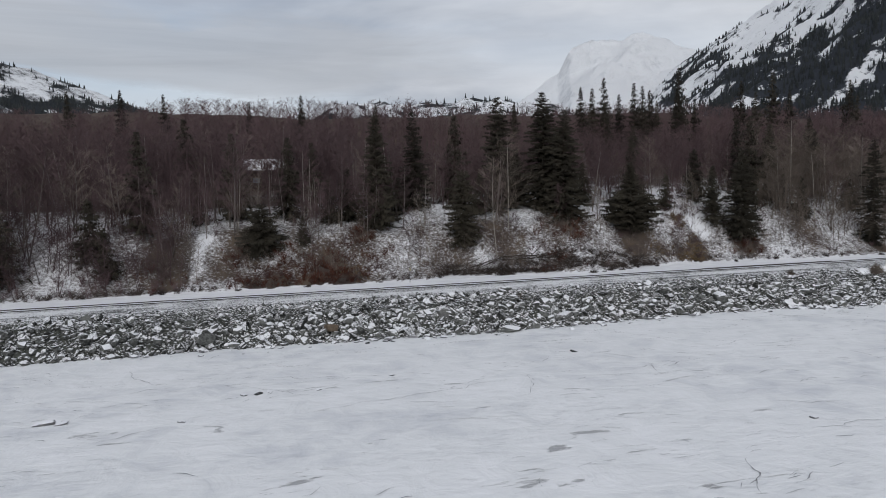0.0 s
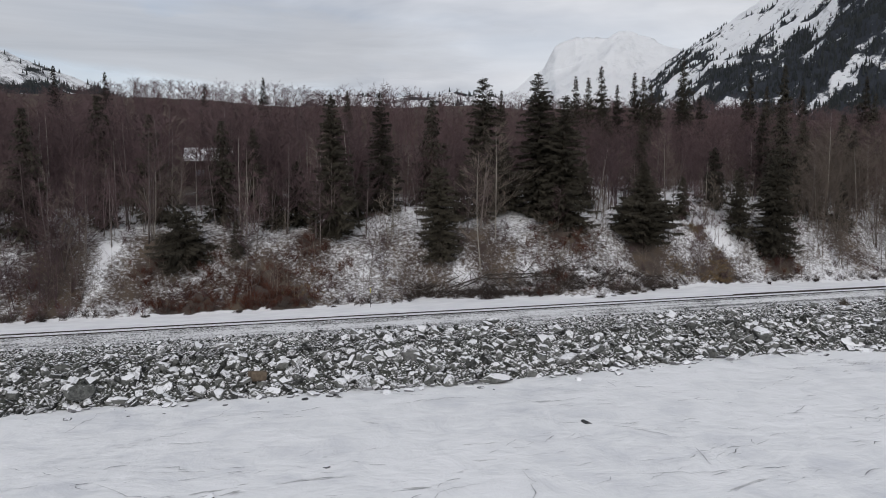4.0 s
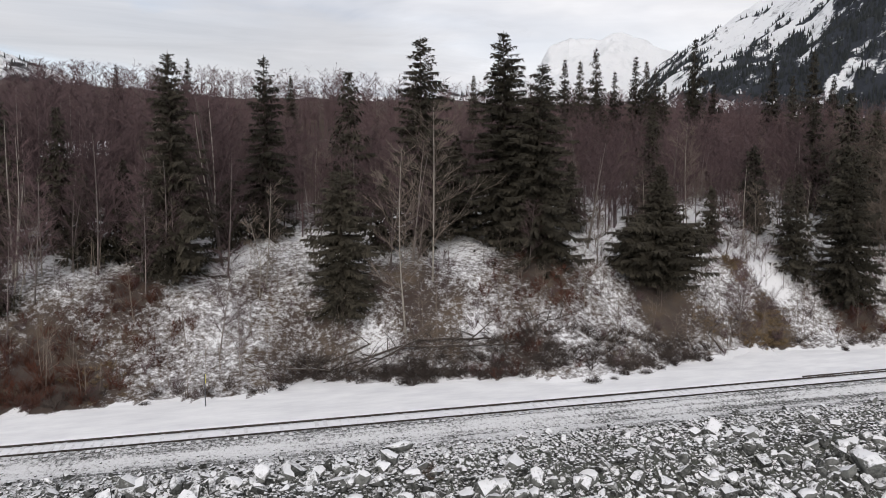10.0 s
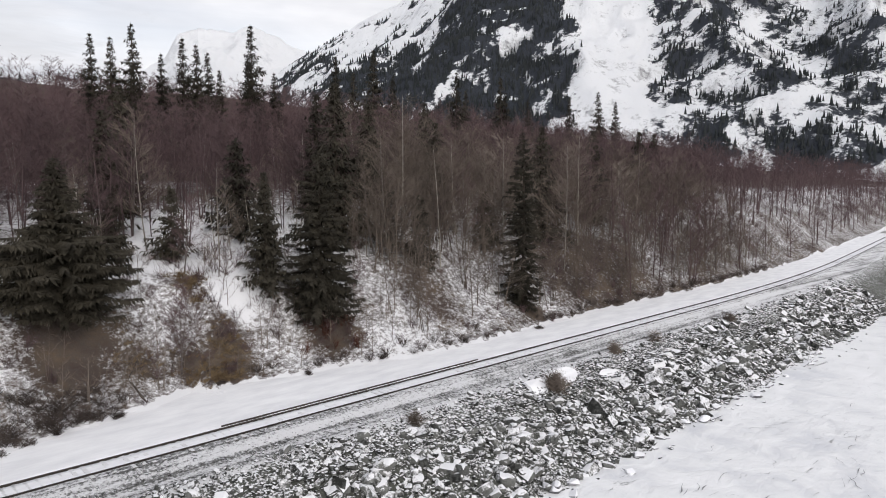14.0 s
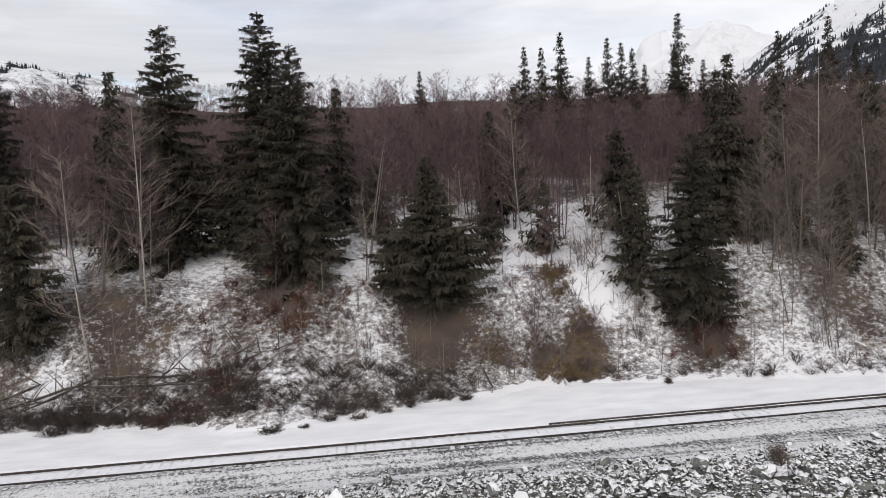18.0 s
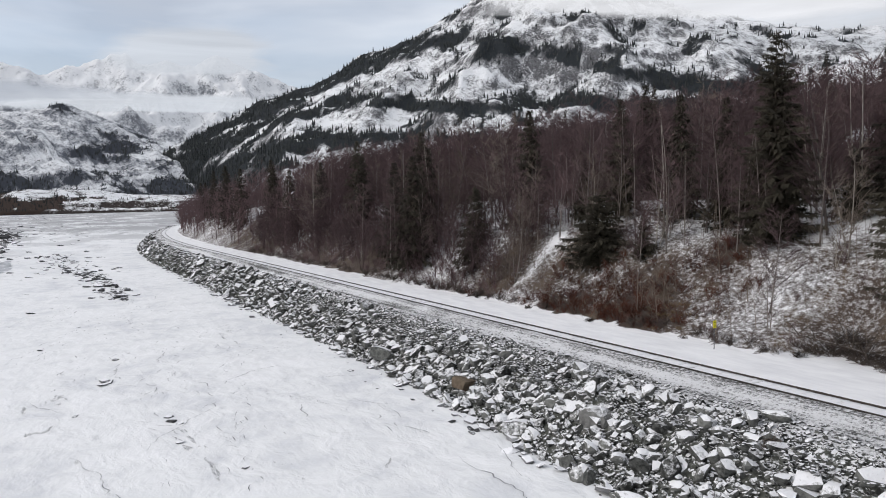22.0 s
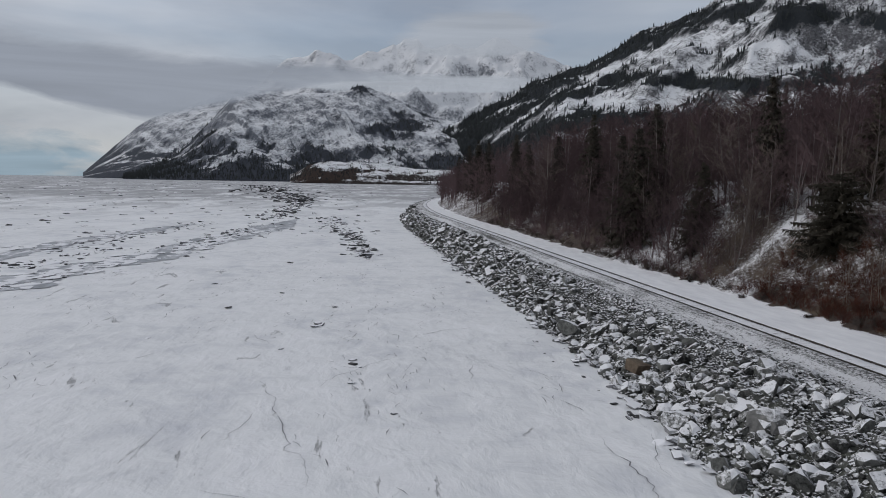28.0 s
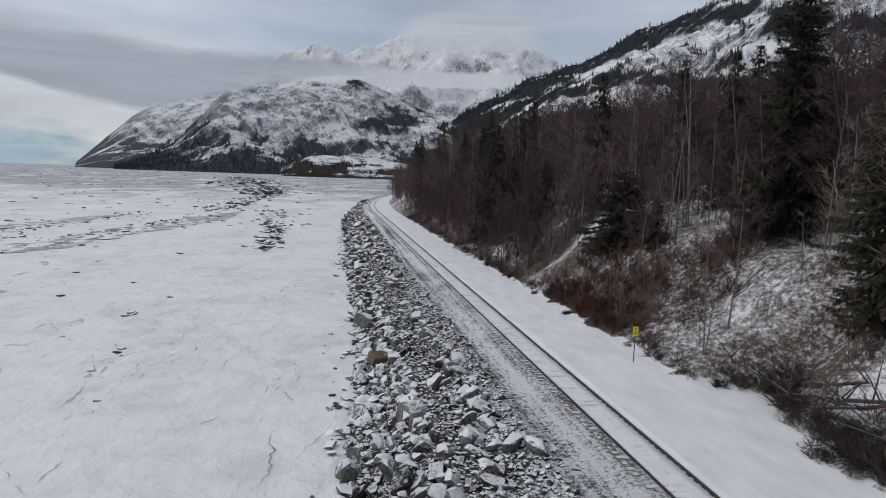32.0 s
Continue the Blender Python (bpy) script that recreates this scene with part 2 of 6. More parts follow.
mat_birch = plain("grey_brown_birch_bark", (0.065, 0.053, 0.05), (0.24, 0.21, 0.195), 1.2, 0.8)
mat_pale = plain("pale_birch_bark", (0.15, 0.135, 0.12), (0.36, 0.33, 0.29), 1.6, 0.8)
mat_twig = plain("purple_brown_bare_twigs", (0.055, 0.037, 0.039), (0.128, 0.085, 0.088), 0.35)
mat_grey_twig = plain("grey_brown_bare_twigs", (0.085, 0.068, 0.056), (0.21, 0.172, 0.145), 0.8)
mat_dark_twig = plain("dark_dead_twigs", (0.028, 0.022, 0.02), (0.085, 0.068, 0.06), 0.6)
mat_brush = plain("rust_brown_brush", (0.05, 0.019, 0.013), (0.12, 0.047, 0.03), 0.5)
mat_grass = plain("dead_yellow_grass", (0.11, 0.075, 0.042), (0.24, 0.175, 0.105), 0.5)
mat_log = snowy("weathered_fallen_log", (0.025, 0.02, 0.018), (0.10, 0.082, 0.07), 5.0, 0.9, 1.3, 0.4)


def mountain_material(name, rock_dark, rock_light, scale, snow_low, snow_high, wood_colour):
    """Snow, broken rock, and woods where the mesh's own cover of trees says so."""
    mat, g, b = material(name, 0.95, 0.1)
    pos = position(g)
    streak = g.noise(g.mapping(pos, (1, 1, 0.45)), scale, 9.0, 0.72, 0.3)
    fine = g.noise(pos, scale * 6.0, 6.0, 0.78)
    broad = g.noise(pos, scale * 0.22, 4.0, 0.6)
    lie = g.math("ADD", g.math("MULTIPLY", up_facing(g), 0.45), g.math("MULTIPLY", streak, 0.6))
    lie = g.math("ADD", lie, g.math("MULTIPLY", fine, 0.5))
    lie = g.math("ADD", lie, g.math("MULTIPLY", g.math("SUBTRACT", broad, 0.5), 0.3))
    snow = g.ramp(lie, [(snow_low, 0.0), (snow_high, 1.0)])
    rock = g.ramp(fine, [(0.35, rock_dark), (0.65, rock_light)])
    col = g.mix(snow, rock, (0.82, 0.83, 0.85))
    trees = g.add("ShaderNodeAttribute")
    trees.attribute_name = "tree_cover"
    wood = g.math("ADD", trees.outputs["Fac"], g.math("MULTIPLY", g.math("SUBTRACT", fine, 0.5), 1.6))
    wood = g.math("ADD", wood, g.math("MULTIPLY", g.math("SUBTRACT", streak, 0.5), 0.8))
    wood = g.ramp(wood, [(0.42, 0.0), (0.58, 1.0)])
    link(g, g.mix(wood, col, wood_colour), b)
    bump(g, g.math("ADD", streak, g.math("MULTIPLY", fine, 0.5)), b, 0.75, 0.25 / scale)
    return mat


# bluish tones paint distance haze into rock and woods, palest on the far peaks
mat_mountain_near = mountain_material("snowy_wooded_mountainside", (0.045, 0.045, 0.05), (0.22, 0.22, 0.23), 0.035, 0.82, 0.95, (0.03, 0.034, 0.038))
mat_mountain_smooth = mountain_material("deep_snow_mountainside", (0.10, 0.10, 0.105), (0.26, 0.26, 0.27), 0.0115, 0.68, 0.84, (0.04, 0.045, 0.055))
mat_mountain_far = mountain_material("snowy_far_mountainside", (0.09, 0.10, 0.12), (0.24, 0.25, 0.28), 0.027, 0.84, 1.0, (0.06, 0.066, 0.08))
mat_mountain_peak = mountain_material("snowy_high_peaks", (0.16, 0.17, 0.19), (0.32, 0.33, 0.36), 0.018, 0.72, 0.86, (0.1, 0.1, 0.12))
# rock nearly white: the veiling cloud is put into its colour
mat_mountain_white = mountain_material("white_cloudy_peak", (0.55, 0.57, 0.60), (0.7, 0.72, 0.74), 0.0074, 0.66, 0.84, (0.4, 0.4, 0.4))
mat_mountain_tree = plain("far_dark_spruce", (0.015, 0.018, 0.020), (0.045, 0.05, 0.05), 0.02)
mat_spit = mountain_material("brown_snowy_foreland", (0.03, 0.026, 0.024), (0.085, 0.072, 0.066), 0.05, 0.90, 1.04, (0.05, 0.036, 0.03))


# ---- building blocks ----
class Mesh:
    """Gathers vertices and faces for one mesh."""

    def __init__(self):
        self.v, self.f = [], []

    def tube(self, points, radii, sides=5, cap=True):
        base = len(self.v)
        for i, p in enumerate(points):
            a = points[max(i - 1, 0)]
            c = points[min(i + 1, len(points) - 1)]
            d = (c - a).normalized()
            u = d.cross(Vector((0, 0, 1)) if abs(d.z) < 0.9 else Vector((1, 0, 0))).normalized()
            w = d.cross(u)
            for k in range(sides):
                t = 2 * math.pi * k / sides
                self.v.append(p + (u * math.cos(t) + w * math.sin(t)) * radii[i])
        for i in range(len(points) - 1):
            for k in range(sides):
                a, c = base + i * sides + k, base + i * sides + (k + 1) % sides
                self.f.append((a, c, c + sides, a + sides))
        if cap:
            self.f.append(tuple(base + (len(points) - 1) * sides + k for k in range(sides)))
            self.f.append(tuple(base + k for k in reversed(range(sides))))

    def sliver(self, a, c, wide, side):
        """A thin three-sided twig from a to the point c."""
        base = len(self.v)
        d = (c - a).normalized()
        w = d.cross(side).normalized() * wide
        u = d.cross(w).normalized() * wide
        self.v += [a + w, a - w * 0.5 + u * 0.87, a - w * 0.5 - u * 0.87, c]
        self.f += [(base, base + 1, base + 3), (base + 1, base + 2, base + 3), (base + 2, base, base + 3)]

    def blade(self, a, c, wide, side):
        """A folded spray of needles from a to c."""
        base = len(self.v)
        m = a.lerp(c, 0.4) - Vector((0, 0, wide * 0.45))
        self.v += [a, m + side * wide, c, m - side * wide]
        self.f += [(base, base + 1, base + 2), (base, base + 2, base + 3)]

    def hair(self, a, c, wide):
        """The finest twig, a sliver of one triangle."""
        base = len(self.v)
        d = (c - a).cross(Vector((0.4, 0.5, 0.3))).normalized() * wide
        self.v += [a + d, a - d, c]
        self.f.append((base, base + 1, base + 2))

    def box(self, m, sx, sy, sz):
        base = len(self.v)
        for k in range(8):
            self.v.append(m @ Vector((((k & 1) - 0.5) * sx, ((k >> 1 & 1) - 0.5) * sy, ((k >> 2 & 1) - 0.5) * sz)))
        self.f += [tuple(base + i for i in q) for q in ((0, 2, 3, 1), (4, 5, 7, 6), (0, 1, 5, 4), (2, 6, 7, 3), (0, 4, 6, 2), (1, 3, 7, 5))]

    def data(self, name, mat, smooth=False):
        me = bpy.data.meshes.new(name)
        me.from_pydata([tuple(p) for p in self.v], [], self.f)
        me.materials.append(mat)
        if smooth:
            me.polygons.foreach_set("use_smooth", [True] * len(me.polygons))
        me.update()
        return me

    def arrays(self):
        """Vertices and triangles as arrays."""
        tri = [(q[0], q[i], q[i + 1]) for q in self.f for i in range(1, len(q) - 1)]
        return np.array([tuple(p) for p in self.v], dtype=np.float64), np.array(tri, dtype=np.int64)


def array_mesh(name, verts, faces, mat, smooth=False):
    """A mesh from arrays of vertices and of triangles or quads."""
    me = bpy.data.meshes.new(name)
    k = faces.shape[1]
    me.vertices.add(len(verts))
    me.vertices.foreach_set("co", verts.astype(np.float32).ravel())
    me.loops.add(len(faces) * k)
    me.loops.foreach_set("vertex_index", faces.astype(np.int32).ravel())
    me.polygons.add(len(faces))
    me.polygons.foreach_set("loop_start", np.arange(0, len(faces) * k, k, dtype=np.int32))
    me.polygons.foreach_set("use_smooth", np.full(len(faces), smooth))
    me.materials.append(mat)
    me.update(calc_edges=True)
    return me


def part(name, data, parent, label="", m=None):
    ob = new(name, data)
    ob.parent = parent
    if m is not None:
        ob.matrix_basis = m
    return tagged(ob, label)


def scatter(sources, places):
    """Joins copies of source arrays at places (x, y, z, scale, height scale, turn, tilt x, tilt y) into one pair of arrays."""
    vs, fs, base = [], [], 0
    for i, (x, y, z, s, h, turn, ax, ay) in enumerate(places):
        v, f = sources[i % len(sources)]
        c, d = math.cos(turn), math.sin(turn)
        w = np.empty_like(v)
        w[:, 0] = (v[:, 0] * c - v[:, 1] * d) * s + v[:, 2] * h * ax + x
        w[:, 1] = (v[:, 0] * d + v[:, 1] * c) * s + v[:, 2] * h * ay + y
        w[:, 2] = v[:, 2] * h - (v[:, 0] * c - v[:, 1] * d) * s * ax - (v[:, 0] * d + v[:, 1] * c) * s * ay + z
        vs.append(w)
        fs.append(f + base)
        base += len(v)
    return np.concatenate(vs), np.concatenate(fs)


# ---- the lie of the land ----
RAIL_TOP, TRACK_MIDDLE, GAUGE = 3.04, 0.15, 1.04


def track_y(x):
    """The track's centre line: straight, then bending inland at both ends."""
    x = np.asarray(x, dtype=float)
    west = np.clip(-126 - x, 0, None)
    east = np.clip(x - 48, 0, 45)
    return 43.8 + 0.00098 * west ** 2 + 0.0014 * east ** 2 + np.clip(x - 93, 0, None) * 0.126


def lumps(x, y, scale, seed=0.0):
    """Smooth unevenness between about -1 and 1, for arrays."""
    x, y = x / scale + seed, y / scale - seed * 0.7
    return (np.sin(x * 1.7 + 1.3 * np.sin(y * 0.9 + seed)) + np.sin(y * 1.9 + 1.1 * np.sin(x * 1.2 - seed)) +
            0.6 * np.sin((x + y) * 3.1 + seed * 2) + 0.5 * np.sin((x - y * 1.4) * 4.3)) / 3.1


FOOT_X = np.array([-330, -95, -55, -40, -30, -22, -12, -2, 8, 15, 25, 50, 150])
FOOT_S = np.array([-6.4, -6.0, -6.4, -6.4, -6.8, -7.4, -7.3, -6.4, -6.8, -8.4, -8.4, -7.8, -7.6])
EDGE_X = np.array([-330, -56, -42, -31, -25, -21, -18.6, -16.8, -13.8, -8.6, -5, 0.7, 4.7, 6.6, 7.2, 7.9, 8.3, 9.6, 15.6, 21.6, 30, 41, 60, 150])
EDGE_S = np.array([0.1, 0.5, 0.9, 1.0, 1.3, 0.9, 3.1, 2.1, 1.7, 0.4, -0.5, 1.0, 1.7, 2.9, 3.0, 1.2, 3.0, 2.4, 1.2, 0.1, 0.7, 1.4, 0.9, 0.5])


def foot_s(x):
    """How far off the track the bank of stones meets the ice, with bays and spits."""
    x = np.asarray(x, dtype=float)
    return np.interp(x, FOOT_X, FOOT_S) + 0.35 * lumps(x, x * 0, 2.3, 8.0) + 0.25 * lumps(x, x * 0, 0.8, 3.0)


def edge_shift(x):
    """How far the snow of the bench reaches up towards the hill."""
    x = np.asarray(x, dtype=float)
    return np.interp(x, EDGE_X, EDGE_S) + 0.30 * lumps(x, x * 0, 1.6, 2.0) + 0.26 * lumps(x, x * 0, 0.55, 5.0)


# the steep rise past 122 is added as a dark backing for the far wood
PROFILE_S = np.array([-12, -7.6, -2.3, -1.9, -1.25, 1.5, 3.4, 4.4, 7.0, 8.5, 10.0, 11.5, 13.5, 16, 110, 122, 128, 140, 175, 400])
PROFILE_Z = np.array([-1.6, -0.15, 2.50, 2.70, 2.82, 2.86, 2.96, 3.42, 4.9, 6.2, 7.4, 8.1, 8.8, 9.5, 19.0, 19.6, 26.5, 31.2, 31.6, 10])


def ground(x, y):
    """Height of the land."""
    x, y = np.asarray(x, dtype=float), np.asarray(y, dtype=float)
    s = y - track_y(x)
    warp = -edge_shift(x) * np.clip((s - 1.6) / 1.6, 0, 1) * np.clip((10.3 - s) / 3.5, 0, 1)
    z = np.interp(s + warp, PROFILE_S, PROFILE_Z)
    hill = np.clip((s - 4) / 6, 0, 1)
    gully = lumps(x, s, 9.0, 1.0) * 0.55 + lumps(x, s, 3.2, 3.0) * 0.22
    z += hill * gully + np.clip((s - 30) / 60, 0, 1) * lumps(x, s, 38, 7.0) * 1.5
    z += 1.6 * np.clip((x + 12) / 24, 0, 1) * np.clip((s - 14) / 12, 0, 1)
    z += 2.9 * np.clip((16 - x) / 24, 0, 1) * np.clip((s - 48) / 40, 0, 1)
    z += 1.3 * np.clip((x - 2) / 16, 0, 1) * np.clip((s - 118) / 14, 0, 1)
    far_west = np.clip((-150 - x) / 60, 0, 1) * np.clip((s - 4) / 8, 0, 1)
    z = z - far_west * np.clip(z - 4.5, 0, None) * 0.45
    return z


def ground_at(x, y):
    return float(ground(np.array([x]), np.array([y]))[0])


def grid_faces(nu, nv):
    i = np.arange(nu - 1)[:, None] * nv + np.arange(nv - 1)[None, :]
    return np.stack([i, i + nv, i + nv + 1, i + 1], -1).reshape(-1, 4)


xs = np.concatenate([np.arange(-420, -140, 5.0), np.arange(-140, -60, 1.0), np.arange(-60, 45, 0.4), np.arange(45, 100, 1.0), np.arange(100, 400.1, 6.0)])
ss = np.concatenate([np.arange(3.0, 13, 0.35), np.arange(13, 30, 0.9), np.arange(30, 146, 4.0), np.arange(146, 331, 20.0)])
X, Sg = np.meshgrid(xs, ss, indexing="ij")
Y = track_y(X) + Sg
Z = ground(X, Y)
rough = 0.06 * lumps(X, Y, 0.55, 4.0) + 0.05 * lumps(X, Y, 0.9, 9.0)
Z = Z + rough * np.clip((Sg - 3.6 - edge_shift(X)) / 0.8, 0, 1)
hill_mesh = array_mesh("hillside", np.stack([X, Y, Z], -1).reshape(-1, 3), grid_faces(len(xs), len(ss)), mat_hill, True)
shift = edge_shift(X)
# past 22 the snow is thinned so dark ground fills gaps in the wood
depth = np.where(Sg < 3.55 + shift, 0.9, -0.055 + 0.06 * np.clip((X + 20) / 5, 0, 1) * np.clip((26 - X) / 5, 0, 1)) + np.clip((Sg - 10.5) / 2.0, 0, 1) * np.where(X < -24, 0.05, 0.06) - np.clip((Sg - 22.0) / 6.0, 0, 1) * 0.22 - np.clip((Sg - 34.0) / 12.0, 0, 1) * 0.4
depth += 0.10 * lumps(X, Y, 5.0, 6.0)
depth -= np.where(Sg > 3.8, 0.06 * np.clip((X - 24) / 8, 0, 1), 0)
for px, py, radius, amount in (
        (11.2, 53.9, 1.1, 0.6), (-15.2, 51.3, 1.2, 0.3), (-9.4, 51.2, 1.0, 0.3), (8, 57, 2.0, 0.12), (-43.6, 48.6, 0.6, 0.22), (-43.3, 49.4, 0.45, 0.2), (-43.0, 50.4, 0.45, 0.24), (-42.8, 51.4, 0.45, 0.2), (-42.5, 52.4, 0.45, 0.26), (-42.1, 53.5, 0.6, 0.4), (-38.5, 53.0, 2.2, -0.26), (-46, 52.5, 1.8, -0.22), (-40.6, 50.5, 1.0, -0.15), (-13, 52.0, 2.6, -0.10), (-8, 51.6, 2.6, -0.10), (-39.3, 48.6, 0.9, 0.45), (-55, 51, 2.0, 0.10),
        (-20, 53, 3.6, -0.12), (-12, 54.2, 3.0, -0.10), (-27.3, 53.8, 1.1, -0.3), (-30.6, 50.8, 1.6, -0.3), (-28.4, 49.6, 1.0, -0.25), (-22.4, 52.6, 1.6, 0.08), (-32.5, 48.4, 1.3, -0.36), (-35.5, 49.6, 1.3, -0.25), (-38.5, 48.6, 1.5, -0.36), (-35.5, 48.2, 1.0, -0.3), (-30, 48.6, 0.9, -0.2), (-4.5, 53.8, 2.0, -0.2), (-8, 48.6, 2.2, -0.12), (-2, 48.6, 2.0, -0.12), (9.4, 51.0, 1.1, -0.3), (9.9, 52.3, 0.8, -0.25), (7.5, 51.1, 0.7, -0.3), (5.2, 51.3, 0.6, -0.3),
        (8.9, 54.2, 1.0, -0.3), (15.8, 50.9, 1.5, -0.42), (32.2, 49.6, 0.9, -0.4), (-16.0, 51.3, 1.3, -0.2), (-25.6, 55.6, 1.6, -0.3), (-5.0, 55.0, 2.6, -0.18), (8.6, 49.9, 0.6, -0.4), (24, 52, 2.0, -0.2), (2.4, 52.3, 2.0, -0.48), (22.5, 49.5, 2.6, 0.06), (27, 51, 3.0, 0.08), (35, 51, 4.0, 0.08), (-45, 49.8, 2.0, -0.2), (-85, 48.5, 8.0, -0.12), (-70, 50.5, 9.0, -0.2), (-27.5, 51.6, 2.6, -0.1), (-110, 50, 14.0, -0.2), (45, 50.5, 10.0, -0.10)):
    depth += amount * np.exp(-((X - px) ** 2 + (Y - py) ** 2) / radius ** 2)
depth = np.maximum(depth, -0.5)
attr = hill_mesh.attributes.new("snow_depth", "FLOAT", "POINT")
attr.data.foreach_set("value", depth.astype(np.float32).ravel())
hillside = tagged(new("hillside", hill_mesh), "steep snow-dusted hillside with dead grass above the track", "hillside", kind="structure")

# sea ice out to the horizon
rings = np.concatenate([np.arange(0, 60, 1.2), np.geomspace(60, 3380, 60)])
turns = np.linspace(0, 2 * math.pi, 181)
Rg, Tg = np.meshgrid(rings, turns, indexing="ij")
IX, IY = -15 + Rg * np.cos(Tg), 22 + Rg * np.sin(Tg)
IZ = (0.012 * lumps(IX, IY, 2.6, 1.0) + 0.02 * lumps(IX, IY, 7.0, 3.0)) * np.clip(1 - Rg / 400, 0, 1)
ice = tagged(new("ground", array_mesh("ground", np.stack([IX, IY, IZ], -1).reshape(-1, 3), grid_faces(len(rings), len(turns)), mat_ice, True)),
             "flat snow-covered sea ice with faint cracks", "sea ice", kind="structure")


def strip(name, s_values, z_values, mat, x0, x1, step, uneven=0.0, warp=None):
    """A long strip of ground that follows the track."""
    xr = np.arange(x0, x1 + 0.01, step)
    A, Bs = np.meshgrid(xr, s_values, indexing="ij")
    if warp:
        Bs = warp(A, Bs)
    zz = np.broadcast_to(np.asarray(z_values), A.shape) + uneven * (lumps(A, Bs, 0.5, 2.0) + 0.7 * lumps(A, Bs, 1.6, 5.0))
    return array_mesh(name, np.stack([A, track_y(A) + Bs, zz], -1).reshape(-1, 3), grid_faces(len(xr), len(s_values)), mat, True)


mat_track_snow, g, b = material("thin_snow_over_ties", 0.85, 0.2)
pos = position(g)
soft = g.noise(g.mapping(pos, (0.5, 1, 1)), 3.0, 5.0, 0.65)
gap = g.math("SINE", g.math("MULTIPLY", g.add("ShaderNodeSeparateXYZ", {0: pos}).outputs["X"], 2 * math.pi / 0.345))
worn = g.math("ADD", g.math("MULTIPLY", gap, 0.16), g.noise(g.mapping(pos, (0.16, 0.5, 1)), 1.0, 3.0, 0.6))
worn = g.math("ADD", worn, g.math("MULTIPLY", g.noise(pos, 9.0, 4.0, 0.7), 0.35))
link(g, g.mix(g.ramp(worn, [(0.84, 0.0), (1.0, 0.6)]), g.ramp(soft, [(0.3, (0.68, 0.68, 0.70)), (0.65, (0.80, 0.80, 0.82))]), (0.20, 0.195, 0.19)), b)
bump(g, soft, b, 0.4, 0.03)
mat_bench, g, b = material("smooth_snow_bench", 0.8, 0.25)
pos = position(g)
soft = g.noise(g.mapping(pos, (0.35, 1, 1)), 1.4, 5.0, 0.6)
link(g, g.ramp(soft, [(0.3, (0.70, 0.70, 0.72)), (0.65, (0.84, 0.84, 0.85))]), b)
bump(g, soft, b, 0.3, 0.06)
tagged(new("track_snow", strip("track_snow", [-0.335, -0.31, -0.1, 0.15, 0.38, 0.61, 0.635], [2.93, 2.972, 2.976, 2.97, 2.976, 2.974, 2.93], mat_track_snow, -340, 150, 0.35, 0.010)),
       "thin trodden snow lying between the rails over the ties", "snow", kind="structure")
tagged(new("snow_bench", strip("snow_bench", [0.71, 0.74, 1.1, 1.5, 2.0, 2.7, 3.5, 4.4], [2.93, 2.985, 2.975, 2.97, 2.97, 2.985, 3.0, 2.96], mat_bench, -340, 150, 0.3, 0.014,
                               lambda x, q: q + edge_shift(x) * np.clip((q - 1.6) / 1.9, 0, 1))),
       "smooth untouched snow beside the railway", "snow bench", kind="structure")
tagged(new("ballast_shoulder", strip("ballast_shoulder", [-3.4, -3.0, -2.7, -2.4, -2.1, -1.8, -1.5, -1.2, -1.0, -0.8, -0.55, -0.35, 0.1, 0.7, 1.1], [2.14, 2.33, 2.47, 2.55, 2.58, 2.60, 2.67, 2.78, 2.865, 2.93, 2.968, 2.972, 2.94, 2.94, 2.90], mat_gravel, -340, 150, 0.35, 0.02)),
       "grey crushed-stone ballast dusted with snow", "ballast", kind="structure")
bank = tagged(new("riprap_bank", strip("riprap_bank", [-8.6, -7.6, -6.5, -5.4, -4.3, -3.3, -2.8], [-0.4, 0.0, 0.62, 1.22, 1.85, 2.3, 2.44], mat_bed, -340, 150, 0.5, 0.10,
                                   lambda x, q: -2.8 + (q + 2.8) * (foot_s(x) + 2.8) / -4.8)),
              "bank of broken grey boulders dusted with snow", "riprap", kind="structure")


# ---- railway track ----
track = tagged(new("railway_track"), "single railway track with dark rails on snowed-in ties", "railway track")


def rail_mesh(offset):
    mesh = Mesh()
    section = [(-0.048, -0.125), (0.048, -0.125), (0.048, -0.113), (0.010, -0.095), (0.010, -0.04), (0.026, -0.03), (0.026, -0.004), (0.02, 0), (-0.02, 0), (-0.026, -0.004), (-0.026, -0.03), (-0.010, -0.04), (-0.010, -0.095), (-0.048, -0.113)]
    xr = np.concatenate([np.arange(-340, -60, 4.0), np.arange(-60, 60, 2.0), np.arange(60, 150, 4.0)])
    k = len(section)
    for x in xr:
        y = float(track_y(x))
        dy = float(track_y(x + 0.5) - track_y(x - 0.5))
        nx, ny = -dy / math.hypot(1, dy), 1 / math.hypot(1, dy)
        for a, c in section:
            mesh.v.append(Vector((x + nx * (offset + a), y + ny * (offset + a), RAIL_TOP + c)))
    for i in range(len(xr) - 1):
        for j in range(k):
            p, q = i * k + j, i * k + (j + 1) % k
            mesh.f.append((p, p + k, q + k, q))
    return mesh.data("rail", mat_rail)


for offset in (TRACK_MIDDLE - GAUGE / 2, TRACK_MIDDLE + GAUGE / 2):
    part("rail", rail_mesh(offset), track)

# ---- riprap stones ----
rng = random.Random(4)


